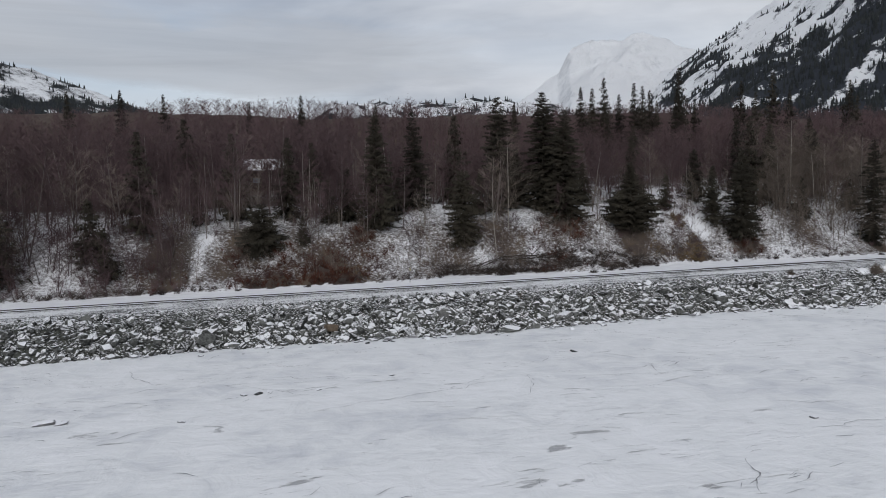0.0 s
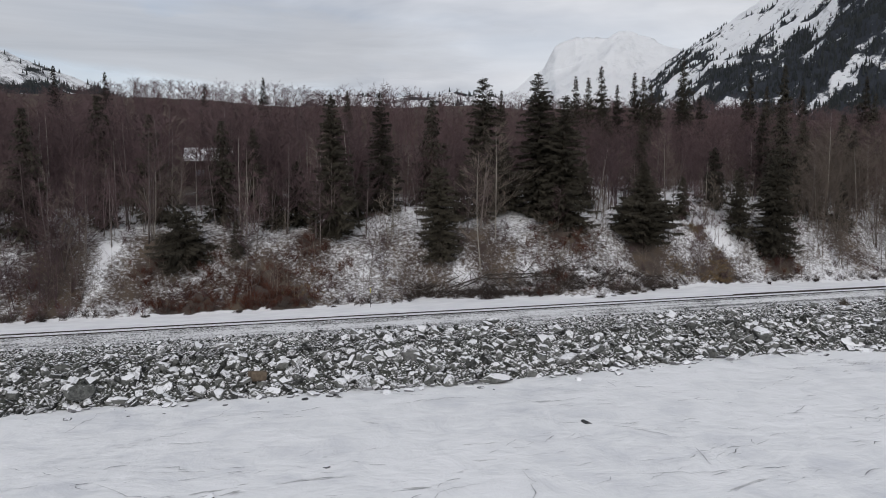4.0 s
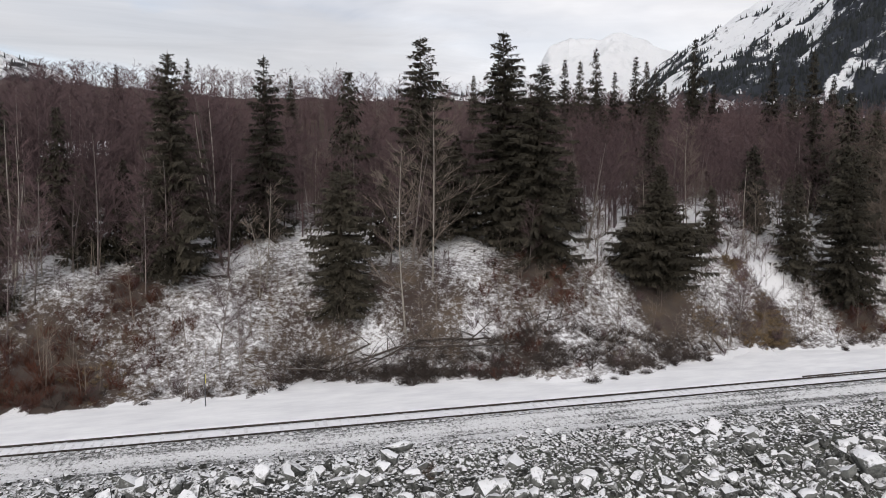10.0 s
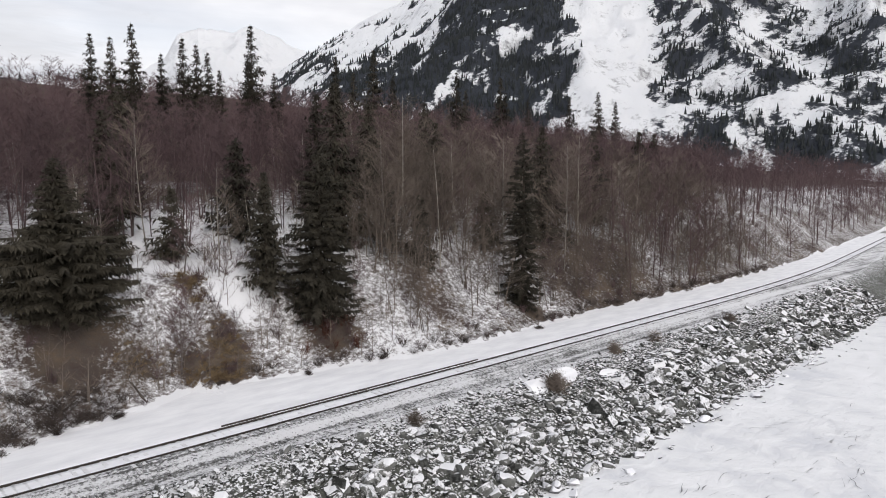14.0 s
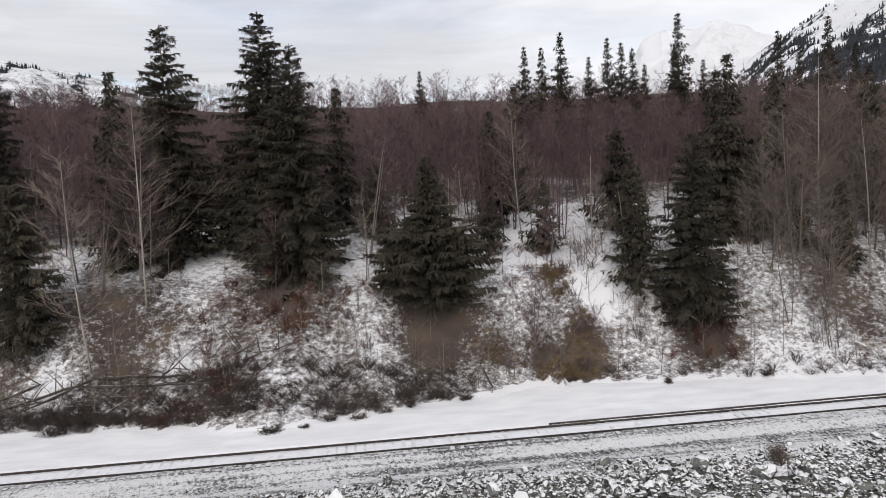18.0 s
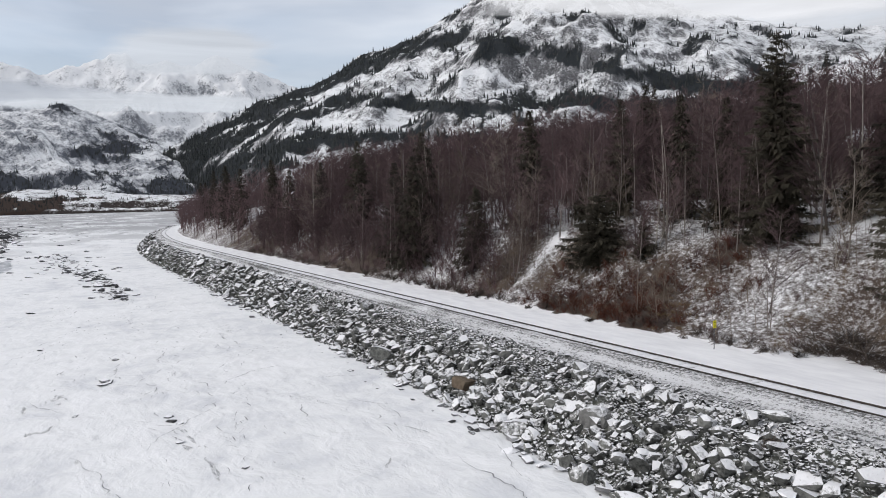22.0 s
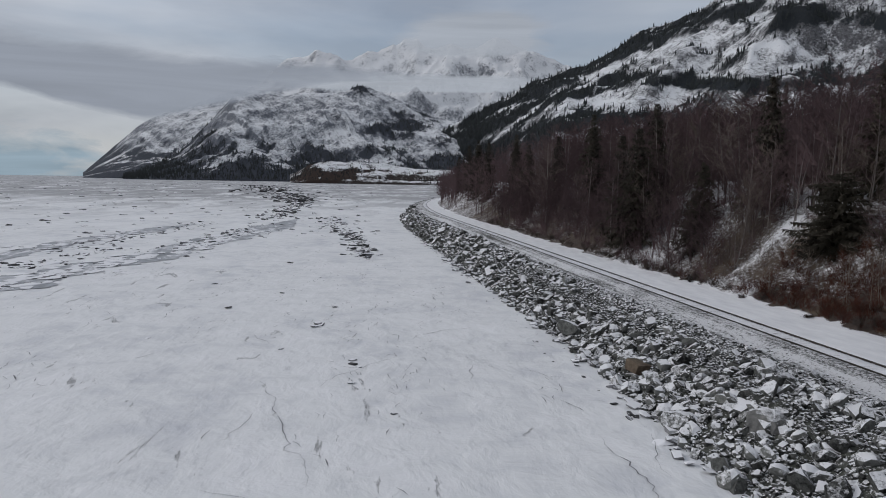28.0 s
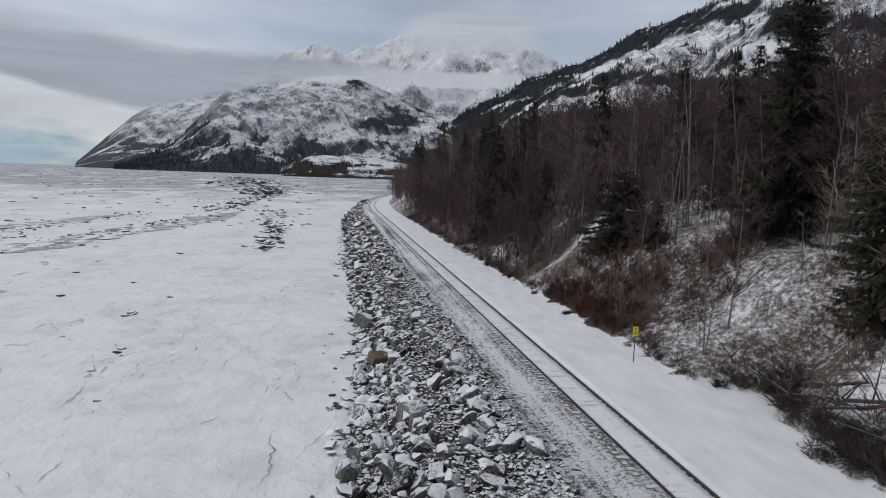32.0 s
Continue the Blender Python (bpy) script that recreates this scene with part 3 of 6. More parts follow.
def stone_mesh(seed):
    """An angular broken boulder about one metre across."""
    r = random.Random(seed)
    bm = bmesh.new()
    sx, sy, sz = r.uniform(0.85, 1.3), r.uniform(0.6, 0.95), r.uniform(0.4, 0.85)
    for k in range(8):  # a block with worn, chipped corners
        cx, cy, cz = (k & 1) * 2 - 1, (k >> 1 & 1) * 2 - 1, (k >> 2 & 1) * 2 - 1
        for _ in range(r.choice((1, 2, 2))):
            bm.verts.new((cx * sx * 0.5 * r.uniform(0.45, 0.95), cy * sy * 0.5 * r.uniform(0.45, 0.95), cz * sz * 0.5 * r.uniform(0.5, 0.95)))
    for _ in range(3):
        d = Vector((r.gauss(0, 1), r.gauss(0, 1), r.gauss(0, 1))).normalized()
        bm.verts.new((d.x * sx * 0.52, d.y * sy * 0.52, d.z * sz * 0.52))
    bmesh.ops.convex_hull(bm, input=bm.verts)
    loose = [v for v in bm.verts if not v.link_faces]
    bmesh.ops.delete(bm, geom=loose, context="VERTS")
    me = bpy.data.meshes.new("stone")
    bm.to_mesh(me)
    bm.free()
    me.materials.append(mat_stone)
    return me


def boulder_mesh(seed, fineness=1, cuts=11, mat=None):
    """A broken boulder about one metre across: a ball split along several planes, its faces roughened."""
    r = random.Random(seed)
    bm = bmesh.new()
    bmesh.ops.create_icosphere(bm, subdivisions=fineness + 1, radius=0.62)
    planes = [(Vector((r.gauss(0, 1), r.gauss(0, 1), r.gauss(0, 0.8))).normalized(), r.uniform(0.26, 0.44)) for _ in range(cuts)]
    for vert in bm.verts:
        for d, far in planes:
            over = vert.co.dot(d) - far
            if over > 0:
                vert.co -= d * over
        vert.co += Vector((r.uniform(-1, 1), r.uniform(-1, 1), r.uniform(-1, 1))) * (0.018 if fineness > 1 else 0.01)
        vert.co.z *= 0.8
    me = bpy.data.meshes.new("boulder")
    bm.to_mesh(me)
    bm.free()
    me.materials.append(mat or mat_stone)
    return me


def mesh_arrays(me):
    """Vertices and triangles of a mesh as arrays."""
    me.calc_loop_triangles()
    return np.array([tuple(p.co) for p in me.vertices]), np.array([tuple(q.vertices) for q in me.loop_triangles])


stone_meshes = [boulder_mesh(640 + i, 1, 9) for i in range(14)]
stone_arrays = [mesh_arrays(stone_mesh(40 + i)) for i in range(14)]
block_arrays = [mesh_arrays(boulder_mesh(740 + i, 1, 10)) for i in range(8)] + stone_arrays[:8]


def bank_z(s, x=None):
    if x is not None:
        s = -2.8 + (s + 2.8) * -4.8 / (float(foot_s(x)) + 2.8)
    return float(np.interp(s, [-8.6, -7.6, -6.5, -5.4, -4.3, -3.3, -2.8, -2.2], [-0.3, 0.0, 0.62, 1.22, 1.85, 2.3, 2.44, 2.57]))


near, rest, crumbs = [], [], []
for i in range(29500):
    x = rng.uniform(-70, 75) if i < 22500 else -66 - 260 * rng.random() ** 2
    u = rng.random() ** 0.85
    reach = float(foot_s(x)) - 0.25
    s = reach + ((-1.9 if x < -10 else -2.15) - reach) * u
    # the upper bank is finer gravel in places, with heaps of blocks between
    heap = 0.5 + 0.5 * math.sin(x * 0.31 + 2 * math.sin(x * 0.11))
    fine = u > 0.55 + 0.3 * (1 - heap)
    if fine and rng.random() < 0.62:
        continue
    size = min(0.095 * math.exp(abs(rng.gauss(0, 0.85))), 0.7) * rng.uniform(0.85, 1.2)
    if fine:
        size *= 0.55
    if i >= 22500:
        size = max(size * 1.5, 0.2)
    if u < 0.75 and rng.random() < 0.016:
        size = rng.uniform(0.5, 0.8)
    y = float(track_y(x)) + s
    entry = (x, y, bank_z(s, x) + size * rng.uniform(0.0, 0.36), size, size * rng.uniform(0.65, 1.1), rng.uniform(0, 6.28), rng.uniform(-0.7, 0.7), rng.uniform(-0.8, 0.5))
    if size > 0.36 and -42 < x < 28 and len(near) < 290:
        near.append(entry)
    elif size < 0.17:
        crumbs.append(entry)
    else:
        rest.append(entry)
for _ in range(15000):  # rubble filling the gaps between the blocks
    x, u = rng.uniform(-52, 46), rng.random()
    reach = float(foot_s(x))
    s, size = reach + (-2.3 - reach) * u, rng.uniform(0.055, 0.15)
    crumbs.append((x, float(track_y(x)) + s, bank_z(s, x) + size * 0.2, size, size, rng.uniform(0, 6.28), rng.uniform(-0.6, 0.6), rng.uniform(-0.6, 0.6)))
for i, (x, y, z, size, h, turn, ax, ay) in enumerate(near):
    part("stone", stone_meshes[i % 14], bank, m=pose(x, y, z, math.degrees(ax), math.degrees(ay), math.degrees(turn)) @ Matrix.Diagonal((size, size, h, 1)))
v, f = scatter(block_arrays, rest)
crumb_arrays = []
for i in range(10):
    r = random.Random(800 + i)
    bm = bmesh.new()
    for k in range(8):
        bm.verts.new((((k & 1) - 0.5) * r.uniform(0.6, 1.2), ((k >> 1 & 1) - 0.5) * r.uniform(0.5, 1.1), ((k >> 2 & 1) - 0.5) * r.uniform(0.4, 0.9)))
    bmesh.ops.convex_hull(bm, input=bm.verts)
    bmesh.ops.triangulate(bm, faces=bm.faces)
    bm.verts.index_update()
    crumb_arrays.append((np.array([tuple(p.co) for p in bm.verts]), np.array([[p.index for p in q.verts] for q in bm.faces])))
    bm.free()
v2, f2 = scatter(crumb_arrays, crumbs)
v, f = np.concatenate([v, v2]), np.concatenate([f, f2 + len(v)])
tagged(part("small_stones", array_mesh("small_stones", v, f, mat_stone), bank), kind="stuff")

# ---- trees ----
def spruce_data(h, reach, levels, seed, power=0.8, bottom=0.04, bare=0.03, dense=1.0, slim=1.0, dome=False, leaf=1.0):
    """Trunk and crown of a spruce: whorls of drooping boughs hung with sprays."""
    r = random.Random(seed)
    trunk, crown = Mesh(), Mesh()
    lean = Vector((r.uniform(-0.02, 0.02), r.uniform(-0.02, 0.02), 1))
    trunk.tube([lean * (h * t) for t in (-0.03, 0.25, 0.6, 0.985)], [h * 0.013, h * 0.010, h * 0.006, 0.01], 7)
    step = (1 - bottom) / levels
    bays = [r.uniform(0.72, 1.2) for _ in range(9)]
    for i in range(levels):
        t0 = bottom + (1 - bottom) * (i / levels) ** 0.97
        count = 10 if t0 < 0.55 else 8 if t0 < 0.85 else 6
        phase = r.uniform(0, 6.28)
        whorl = r.uniform(0.78, 1.12)
        for k in range(count):
            if r.random() < bare:
                continue
            t = min(max(t0 + r.uniform(-1.5, 1.5) * step, bottom * 0.6), 0.985)
            a = phase + k * 6.283 / count + r.uniform(-0.3, 0.3)
            form = (0.85 + 0.25 * t if t < 0.56 else 0.5 * (1 - t) / 0.44) if dome else (1 - t) ** power
            L = (reach * form * bays[int((a % 6.283) / 0.7)] * whorl + 0.12) * r.uniform(0.85 if dome else 0.5, 1.15)
            if t < bottom + 0.07:
                L *= 0.8
            out = Vector((math.cos(a), math.sin(a), 0))
            side = Vector((-out.y, out.x, 0))
            sag = (0.42 - 0.66 * t) * L * (0.5 if dome else 1) + r.uniform(-0.16, 0.16) * L
            root = lean * (h * t)
            pts = [root, root + out * L * 0.4 - Vector((0, 0, sag * 0.5)), root + out * L * 0.75 - Vector((0, 0, sag * 0.95)), root + out * L - Vector((0, 0, sag * 0.85))]
            crown.sliver(pts[0], pts[1], 0.025, side)
            crown.sliver(pts[1], pts[3], 0.016, side)
            steps = max(3, int(L / 0.22 * dense))
            for j in range(steps):
                q = 0.10 + 0.90 * (j + r.random() * 0.9) / steps
                fpos = q * 3
                m = min(int(fpos), 2)
                p = pts[m].lerp(pts[m + 1], min(fpos - m, 1))
                spray = (0.28 + 0.20 * L * (1 - 0.7 * q)) * r.uniform(0.65, 1.25) * leaf
                for sg in (-1, 1):
                    way2 = (out * r.uniform(0.4, 1.0) + side * sg * r.uniform(0.5, 1.0)).normalized()
                    tip = p + way2 * spray * 0.85 - Vector((0, 0, spray * r.uniform(0.05, 1.15)))
                    crown.blade(p, tip, spray * r.uniform(0.16, 0.28) * slim, way2.cross(Vector((0, 0, 1))))
            crown.blade(pts[2], pts[3] + out * 0.15, 0.1, side)
    top = lean * h
    for k in range(3):
        crown.blade(top - Vector((0, 0, 0.9)), top + Vector((0, 0, 0.1)), 0.06, Vector((math.cos(k * 1.05), math.sin(k * 1.05), 0)))
    return trunk, crown


def spruce(h, reach, levels, seed, label, **kw):
    trunk, crown = spruce_data(h, reach, levels, seed, **kw)
    root = tagged(new("spruce_tree"), label, "spruce tree")
    part("trunk", trunk.data("trunk", mat_bark, True), root)
    part("crown", crown.data("crown", mat_needles), root)
    return root


def birch_data(h, seed, limbs=16, spread=0.3, twigs=5, lean=0.06, stems=1, hairs=5, thick=1.0, low=0.2, fine=1.0, simple=False, rising=(0.6, 1.6), broom=1.0):
    """Trunk and bare crown of a birch or cottonwood in winter. rising: how steeply the limbs climb; broom: under 1 the upper limbs stay long."""
    r = random.Random(seed)
    trunk, crown = Mesh(), Mesh()
    for n_stem in range(stems):
        height = h * (1 if n_stem == 0 else r.uniform(0.65, 0.95))
        bend = Vector((r.uniform(-lean, lean), r.uniform(-lean, lean), 0)) * (1 if n_stem == 0 else 2.6)
        sway = Vector((r.uniform(-lean, lean), r.uniform(-lean, lean), 0)) * 0.8
        foot = Vector((r.uniform(-0.2, 0.2), r.uniform(-0.2, 0.2), 0)) * (n_stem > 0)

        def stem(t):
            return foot + Vector((0, 0, height * t)) + bend * height * t + sway * height * math.sin(t * 3.0) * 0.4

        if simple:
            trunk.tube([stem(t) for t in (-0.03, 0.35, 0.7, 1.0)], [height * thick * q for q in (0.0085, 0.006, 0.0034, 0.0008)], 3, False)
        else:
            trunk.tube([stem(t) for t in (-0.03, 0.12, 0.3, 0.5, 0.7, 0.86, 1.0)], [height * thick * q for q in (0.0085, 0.0072, 0.006, 0.0048, 0.0034, 0.0022, 0.0008)], 5)
        for i in range(limbs // stems):
            t = low + (0.98 - low) * (i + r.random()) / (limbs // stems)
            a = r.uniform(0, 6.283)
            out = Vector((math.cos(a), math.sin(a), 0))
            L = height * spread * (1.2 - t * broom) * r.uniform(0.5, 1.2) + 0.2
            rise = r.uniform(*rising)
            p0 = stem(t)
            p1 = p0 + out * L * 0.45 + Vector((r.uniform(-0.08, 0.08) * L, r.uniform(-0.08, 0.08) * L, L * 0.4 * rise))
            p2 = p0 + out * L * 0.8 + Vector((r.uniform(-0.1, 0.1) * L, r.uniform(-0.1, 0.1) * L, L * 0.95 * rise))
            wide = height * 0.0036 * (1.2 - t) * thick
            if simple:
                crown.sliver(p0, p2, wide, out.cross(Vector((0, 0, 1))))
            else:
                crown.tube([p0, p1, p2], [wide, wide * 0.6, 0.008], 3, False)
            for j in range(twigs):
                q = r.uniform(0.2, 1.0)
                s0 = p0.lerp(p1, q * 2) if q < 0.5 else p1.lerp(p2, q * 2 - 1)
                a2 = a + r.uniform(-1.4, 1.4)
                d = Vector((math.cos(a2), math.sin(a2), r.uniform(0.1, 1.3))).normalized()
                l2 = L * r.uniform(0.3, 0.65) + 0.15
                s1 = s0 + d * l2
                crown.hair(s0, s1, 0.011 * (0.5 + 0.5 * fine))
                for k in range(hairs):
                    d2 = (d + Vector((r.uniform(-0.8, 0.8), r.uniform(-0.8, 0.8), r.uniform(-0.2, 0.8)))).normalized()
                    s2 = s0.lerp(s1, r.uniform(0.2, 1.0))
                    crown.hair(s2, s2 + d2 * l2 * r.uniform(0.4, 0.9), 0.008 * fine)
    return trunk, crown


def birch(h, seed, label, twig, bark, name="birch_tree", **kw):
    trunk, crown = birch_data(h, seed, **kw)
    root = tagged(new(name), label, name.replace("_", " "))
    part("trunk", trunk.data("trunk", bark, True), root)
    part("crown", crown.data("crown", twig), root)
    return root


def plant(thing, x, y, turn=0.0, scale=1.0, tilt=0.0):
    thing.matrix_basis = pose(x, y, ground_at(x, y) - 0.1, tilt, 0, turn) @ Matrix.Diagonal((scale, scale, scale, 1))
    return thing


def plant_copy(source, x, y, turn, scale, label="", tilt=0.0):
    ob = plant(copy_thing(source, pose(x, y, 0)), x, y, turn, scale, tilt)
    return tagged(ob, label)


# landmark spruces on the slope and along its crest
HEROES = [  # x, y, top height above sea, reach, levels, shape power, seed, label
    (-25.2, 55.0, 19.7, 2.7, 56, 0.72, 11, "slender dark spruce standing alone on the slope"),
    (-20.3, 59.8, 20.6, 2.5, 46, 0.8, 12, "thin dark spruce among birches on the crest"),
    (-10.9, 58.2, 21.9, 3.3, 48, 0.6, 13, "tall layered dark spruce on the crest"),
    (-5.6, 57.6, 22.4, 3.5, 60, 0.68, 14, "tall dark spruce, one of a close pair"),
    (-4.3, 55.8, 20.2, 3.1, 58, 0.68, 15, "dark spruce leaning close to its taller twin"),
    (15.6, 51.7, 14.8, 2.9, 46, 0.6, 16, "broad dark spruce low on the snowy slope"),
    (-16.7, 52.5, 13.6, 2.1, 46, 0.42, 17, "ragged young spruce beside the fallen logs"),
    (2.4, 52.6, 14.2, 2.75, 58, 0.5, 18, "low broad spruce with layered snowy boughs"),
    (-36.8, 52.6, 10.8, 2.5, 26, 0.5, 20, "low broad dark spruce above the rusty brush"),
    (31.9, 50.2, 16.2, 1.8, 46, 0.55, 19, "slender dark spruce among grey bare trees"),
]
for x, y, top, reach, levels, power, seed, label in HEROES:
    z = ground_at(x, y)
    plant(spruce(top - z, reach, levels, seed, label, power=power, bottom=0.15 if seed == 18 else 0.1 if seed in (16, 17) else 0.04, bare=0.25 if seed == 12 else 0.14 if seed == 17 else 0.06, dense=4.3, slim=0.72, dome=seed == 18, leaf=0.6), x, y)

rng = random.Random(21)
tall_spruce = plant(spruce(15.0, 2.7, 38, 31, "dark pointed spruce rising above the bare wood", bottom=0.08, dense=1.0), 31.0, 110.0, 20, 0.9)
small_spruce = plant(spruce(6.5, 2.2, 24, 32, "small dark spruce under bare birches", dense=0.9), -29.8, 57.0, 0, 0.75)
mid_spruce = plant(spruce(10.5, 2.5, 32, 33, "dark spruce among bare birches", dense=0.75), 24.0, 58.0, 0, 0.9)
# further spruces that stand out above the wood
for x, y, s in ((7.7, 106, 0.74), (21.2, 106, 0.97), (23.1, 106, 0.92), (26.2, 106, 1.09), (24.8, 104, 0.8), (32.2, 106, 1.05), (33.9, 106, 1.07), (35.7, 106, 1.0), (37.2, 107, 0.88), (41.8, 106, 1.22), (40.4, 104, 0.95), (45.1, 106, 0.88),
                (55.4, 106, 1.15), (57.5, 104, 0.95), (62.4, 106, 1.14), (66.5, 106, 0.9), (81.1, 106, 1.12), (79.0, 102, 0.9), (92.4, 106, 1.25), (90.0, 102, 1.0), (101.5, 106, 0.97), (112.0, 104, 1.0), (126.0, 106, 1.18), (132.7, 106, 1.1),
                (-70, 118, 0.85), (-62, 122, 0.9), (-55, 125, 0.8), (-40, 128, 0.75), (-30, 126, 0.85), (-84, 110, 0.9), (-95, 100, 0.85), (-15, 124, 0.65), (-100, 92, 0.9)):
    plant_copy(tall_spruce, x, y, rng.uniform(0, 360), s * rng.uniform(0.92, 1.05))
for x, y, s in ((-39.5, 57.5, 0.8), (-59.2, 50.2, 1.0), (-64.5, 51.0, 0.9), (7.5, 62, 0.75), (14.6, 56.0, 0.45), (13.2, 53.6, 0.62), (24.0, 55.6, 0.5), (20.5, 57.0, 0.95), (31, 58.5, 0.8), (-2, 63, 0.8), (-15, 62, 0.9), (-48, 55.5, 0.85), (-34, 57.5, 0.8), (-31.5, 59, 0.75),
                (-61, 53, 0.95), (-68, 56, 1.0), (-76, 52.5, 0.85), (-83, 55, 1.0), (-92, 53.5, 0.95), (-101, 52, 0.95), (-112, 53, 1.0), (-120, 55, 1.0), (-131, 52.5, 0.95), (-143, 53, 1.0), (-155, 55.5, 1.0), (-168, 56, 1.0), (-178, 58, 0.9),
                (-188, 57, 0.9), (-197, 60, 0.9), (40, 55, 0.9), (52, 58, 0.9), (64, 60, 0.9), (78, 66, 0.9), (-45, 66, 0.9), (10, 66, 0.8), (23, 63, 0.8), (-24, 65, 0.8), (35, 64, 0.8), (46, 62, 0.8)):
    plant_copy(mid_spruce, x, y, rng.uniform(0, 360), s * rng.uniform(0.9, 1.1))
for x, y, s in ((-32.9, 52.9, 0.48), (-50.5, 51, 0.7), (-28, 57.5, 0.8), (-22.5, 58, 0.7), (-13.5, 57, 0.75), (9.5, 57.5, 0.7), (6.2, 57.4, 0.6), (24.8, 53.5, 0.7), (-43, 57, 0.8), (-52, 52.5, 0.8), (15, 60, 0.9), (33, 55, 0.7), (-8, 60.5, 0.9), (0, 60, 0.7)):
    plant_copy(small_spruce, x, y, rng.uniform(0, 360), s * rng.uniform(0.9, 1.1))

# bare birches: eight forms, planted over the slope's crest and the plateau
birches = []
for i in range(8):
    grey, pale = i in (2, 5), i in (4, 5)
    birches.append(birch(8.3 + (i * 37 % 5) * 0.35, 60 + i, "bare grey cottonwood with fine upright twigs" if grey else "bare pale-stemmed birch in winter" if pale else "bare brown-twigged birch in winter",
                         mat_grey_twig if grey else mat_twig, mat_pale if pale else mat_birch,
                         limbs=28, spread=0.19 + 0.02 * (i % 4), twigs=8, lean=0.05 + 0.02 * (i % 3), stems=1 + (i % 3 > 0) + (i == 4), hairs=5, fine=1.3))
# pale many-branched trees in front of the crest spruces, and a grove to the east
pale_trees = [birch(12.2, 81, "tall pale grey cottonwood with spreading bare limbs", mat_grey_twig, mat_pale, "cottonwood_tree", limbs=40, spread=0.32, twigs=7, lean=0.09, thick=0.72, hairs=4, rising=(0.15, 1.1)),
              birch(10.0, 82, "pale grey cottonwood with thin bare limbs", mat_grey_twig, mat_pale, "cottonwood_tree", limbs=36, spread=0.24, twigs=7, lean=0.09, thick=0.72, hairs=4, rising=(0.2, 1.2))]
plant(pale_trees[0], -11.4, 53.7, 0, 0.80)
plant(pale_trees[1], -13.4, 51.6, 60, 1.0)
for x, y, s in ((22.5, 54, 0.85), (25, 55.5, 0.95), (26.5, 53.2, 0.85), (29.5, 54.5, 0.9), (33, 53, 0.85), (36.5, 54.5, 0.9), (40, 52.5, 0.85), (44, 54, 0.85), (-58, 50.5, 0.75), (-88, 50.8, 0.85), (49, 53.5, 0.8), (55, 55, 0.8), (8.5, 58.6, 0.9), (12.6, 56.5, 0.5), (4.8, 58.5, 0.5), (-2.9, 51.8, 0.36)):
    plant_copy(rng.choice(pale_trees), x, y, rng.uniform(0, 360), s * rng.uniform(0.9, 1.0))
placed = 0
firsts = list(birches)
while placed < 275:
    x = rng.uniform(-105, 72)
    s = 10.0 + 24 * rng.random() ** 1.4
    if rng.random() < 0.13:
        s = max(rng.uniform(4.8, 10), 4.4 + float(edge_shift(x)))
    y = float(track_y(x)) + s
    turn, scale = rng.uniform(0, 360), rng.uniform(0.46, 0.74) * (0.7 if s < 10 else 1)
    if x < -22:
        scale *= 1.4
    if (x < -48 or x > 30) and s < 10:
        scale *= 1.6
    if firsts:
        plant(firsts.pop(), x, y, turn, scale)
    else:
        plant_copy(rng.choice(birches), x, y, turn, scale, tilt=rng.uniform(-9, 9))
    placed += 1


for k in range(34):  # thin birches crowding the crest above the gully and the rusty slope
    x = rng.uniform(-52, -26)
    plant_copy(rng.choice(birches), x, 43.8 + rng.uniform(8.5, 13.5), rng.uniform(0, 360), rng.uniform(0.45, 0.75), tilt=rng.uniform(-9, 9))


# the wood behind, too many to count
def woods(name, label, count, region, seed, h, limbs, twigs, hairs, mat, wide, west_growth=1.0, low=0.12, least=0.76, broom=1.0, spread=0.26, slope=0.06):
    r = random.Random(seed)
    sources = []
    for i in range(6):
        trunk, crown = birch_data(h, 100 + seed * 7 + i, limbs=limbs, spread=spread, broom=broom, twigs=twigs, stems=1 + i % 2, hairs=hairs, thick=0.9, low=low, fine=wide, simple=True)
        tv, tf = trunk.arrays()
        cv, cf = crown.arrays()
        sources.append((np.concatenate([tv, cv]), np.concatenate([tf, cf + len(tv)])))
    places = []
    for _ in range(count):
        x, s = region(r)
        if abs(x + 36.3) < 3.2 and 14 < s < 52 and r.random() < 0.55:
            continue
        s = max(s, 4.1 + float(edge_shift(x)))
        y = float(track_y(x)) + s
        k = r.uniform(least, 1.0) * (1 + (west_growth - 1) * min(max((-16 - x) / 10, 0), 1)) * (0.84 if x < -60 and h > 10 else 1)
        places.append((x, y, ground_at(x, y) - 0.1, k, k, r.uniform(0, 6.28), r.uniform(-slope, slope), r.uniform(-slope, slope)))
    v, f = scatter(sources, places)
    return tagged(new(name, array_mesh(name, v, f, mat)), label, "woods", kind="stuff")


woods("birch_wood", "bare purple-brown birch wood on the plateau", 950, lambda r: (r.uniform(-120, 90), 15 + 16 * r.random()), 5, 6.8, 16, 6, 3, mat_twig, 1.6, 1.4)
woods("middle_birch_wood", "dense bare birch wood behind the crest", 1350, lambda r: (r.uniform(-150, 160), 28 + 34 * r.random()), 18, 7.8, 20, 5, 3, mat_twig, 2.0, 1.3, 0.12, 0.76, 0.85, 0.17)
woods("far_birch_wood", "far bare birch wood rising to the skyline", 1650, lambda r: (r.uniform(-175, 210), 58 + 67 * r.random() ** 0.7), 6, 11.0, 26, 5, 4, mat_twig, 2.0, 1.0, 0.3, 0.9, 0.7, 0.115)
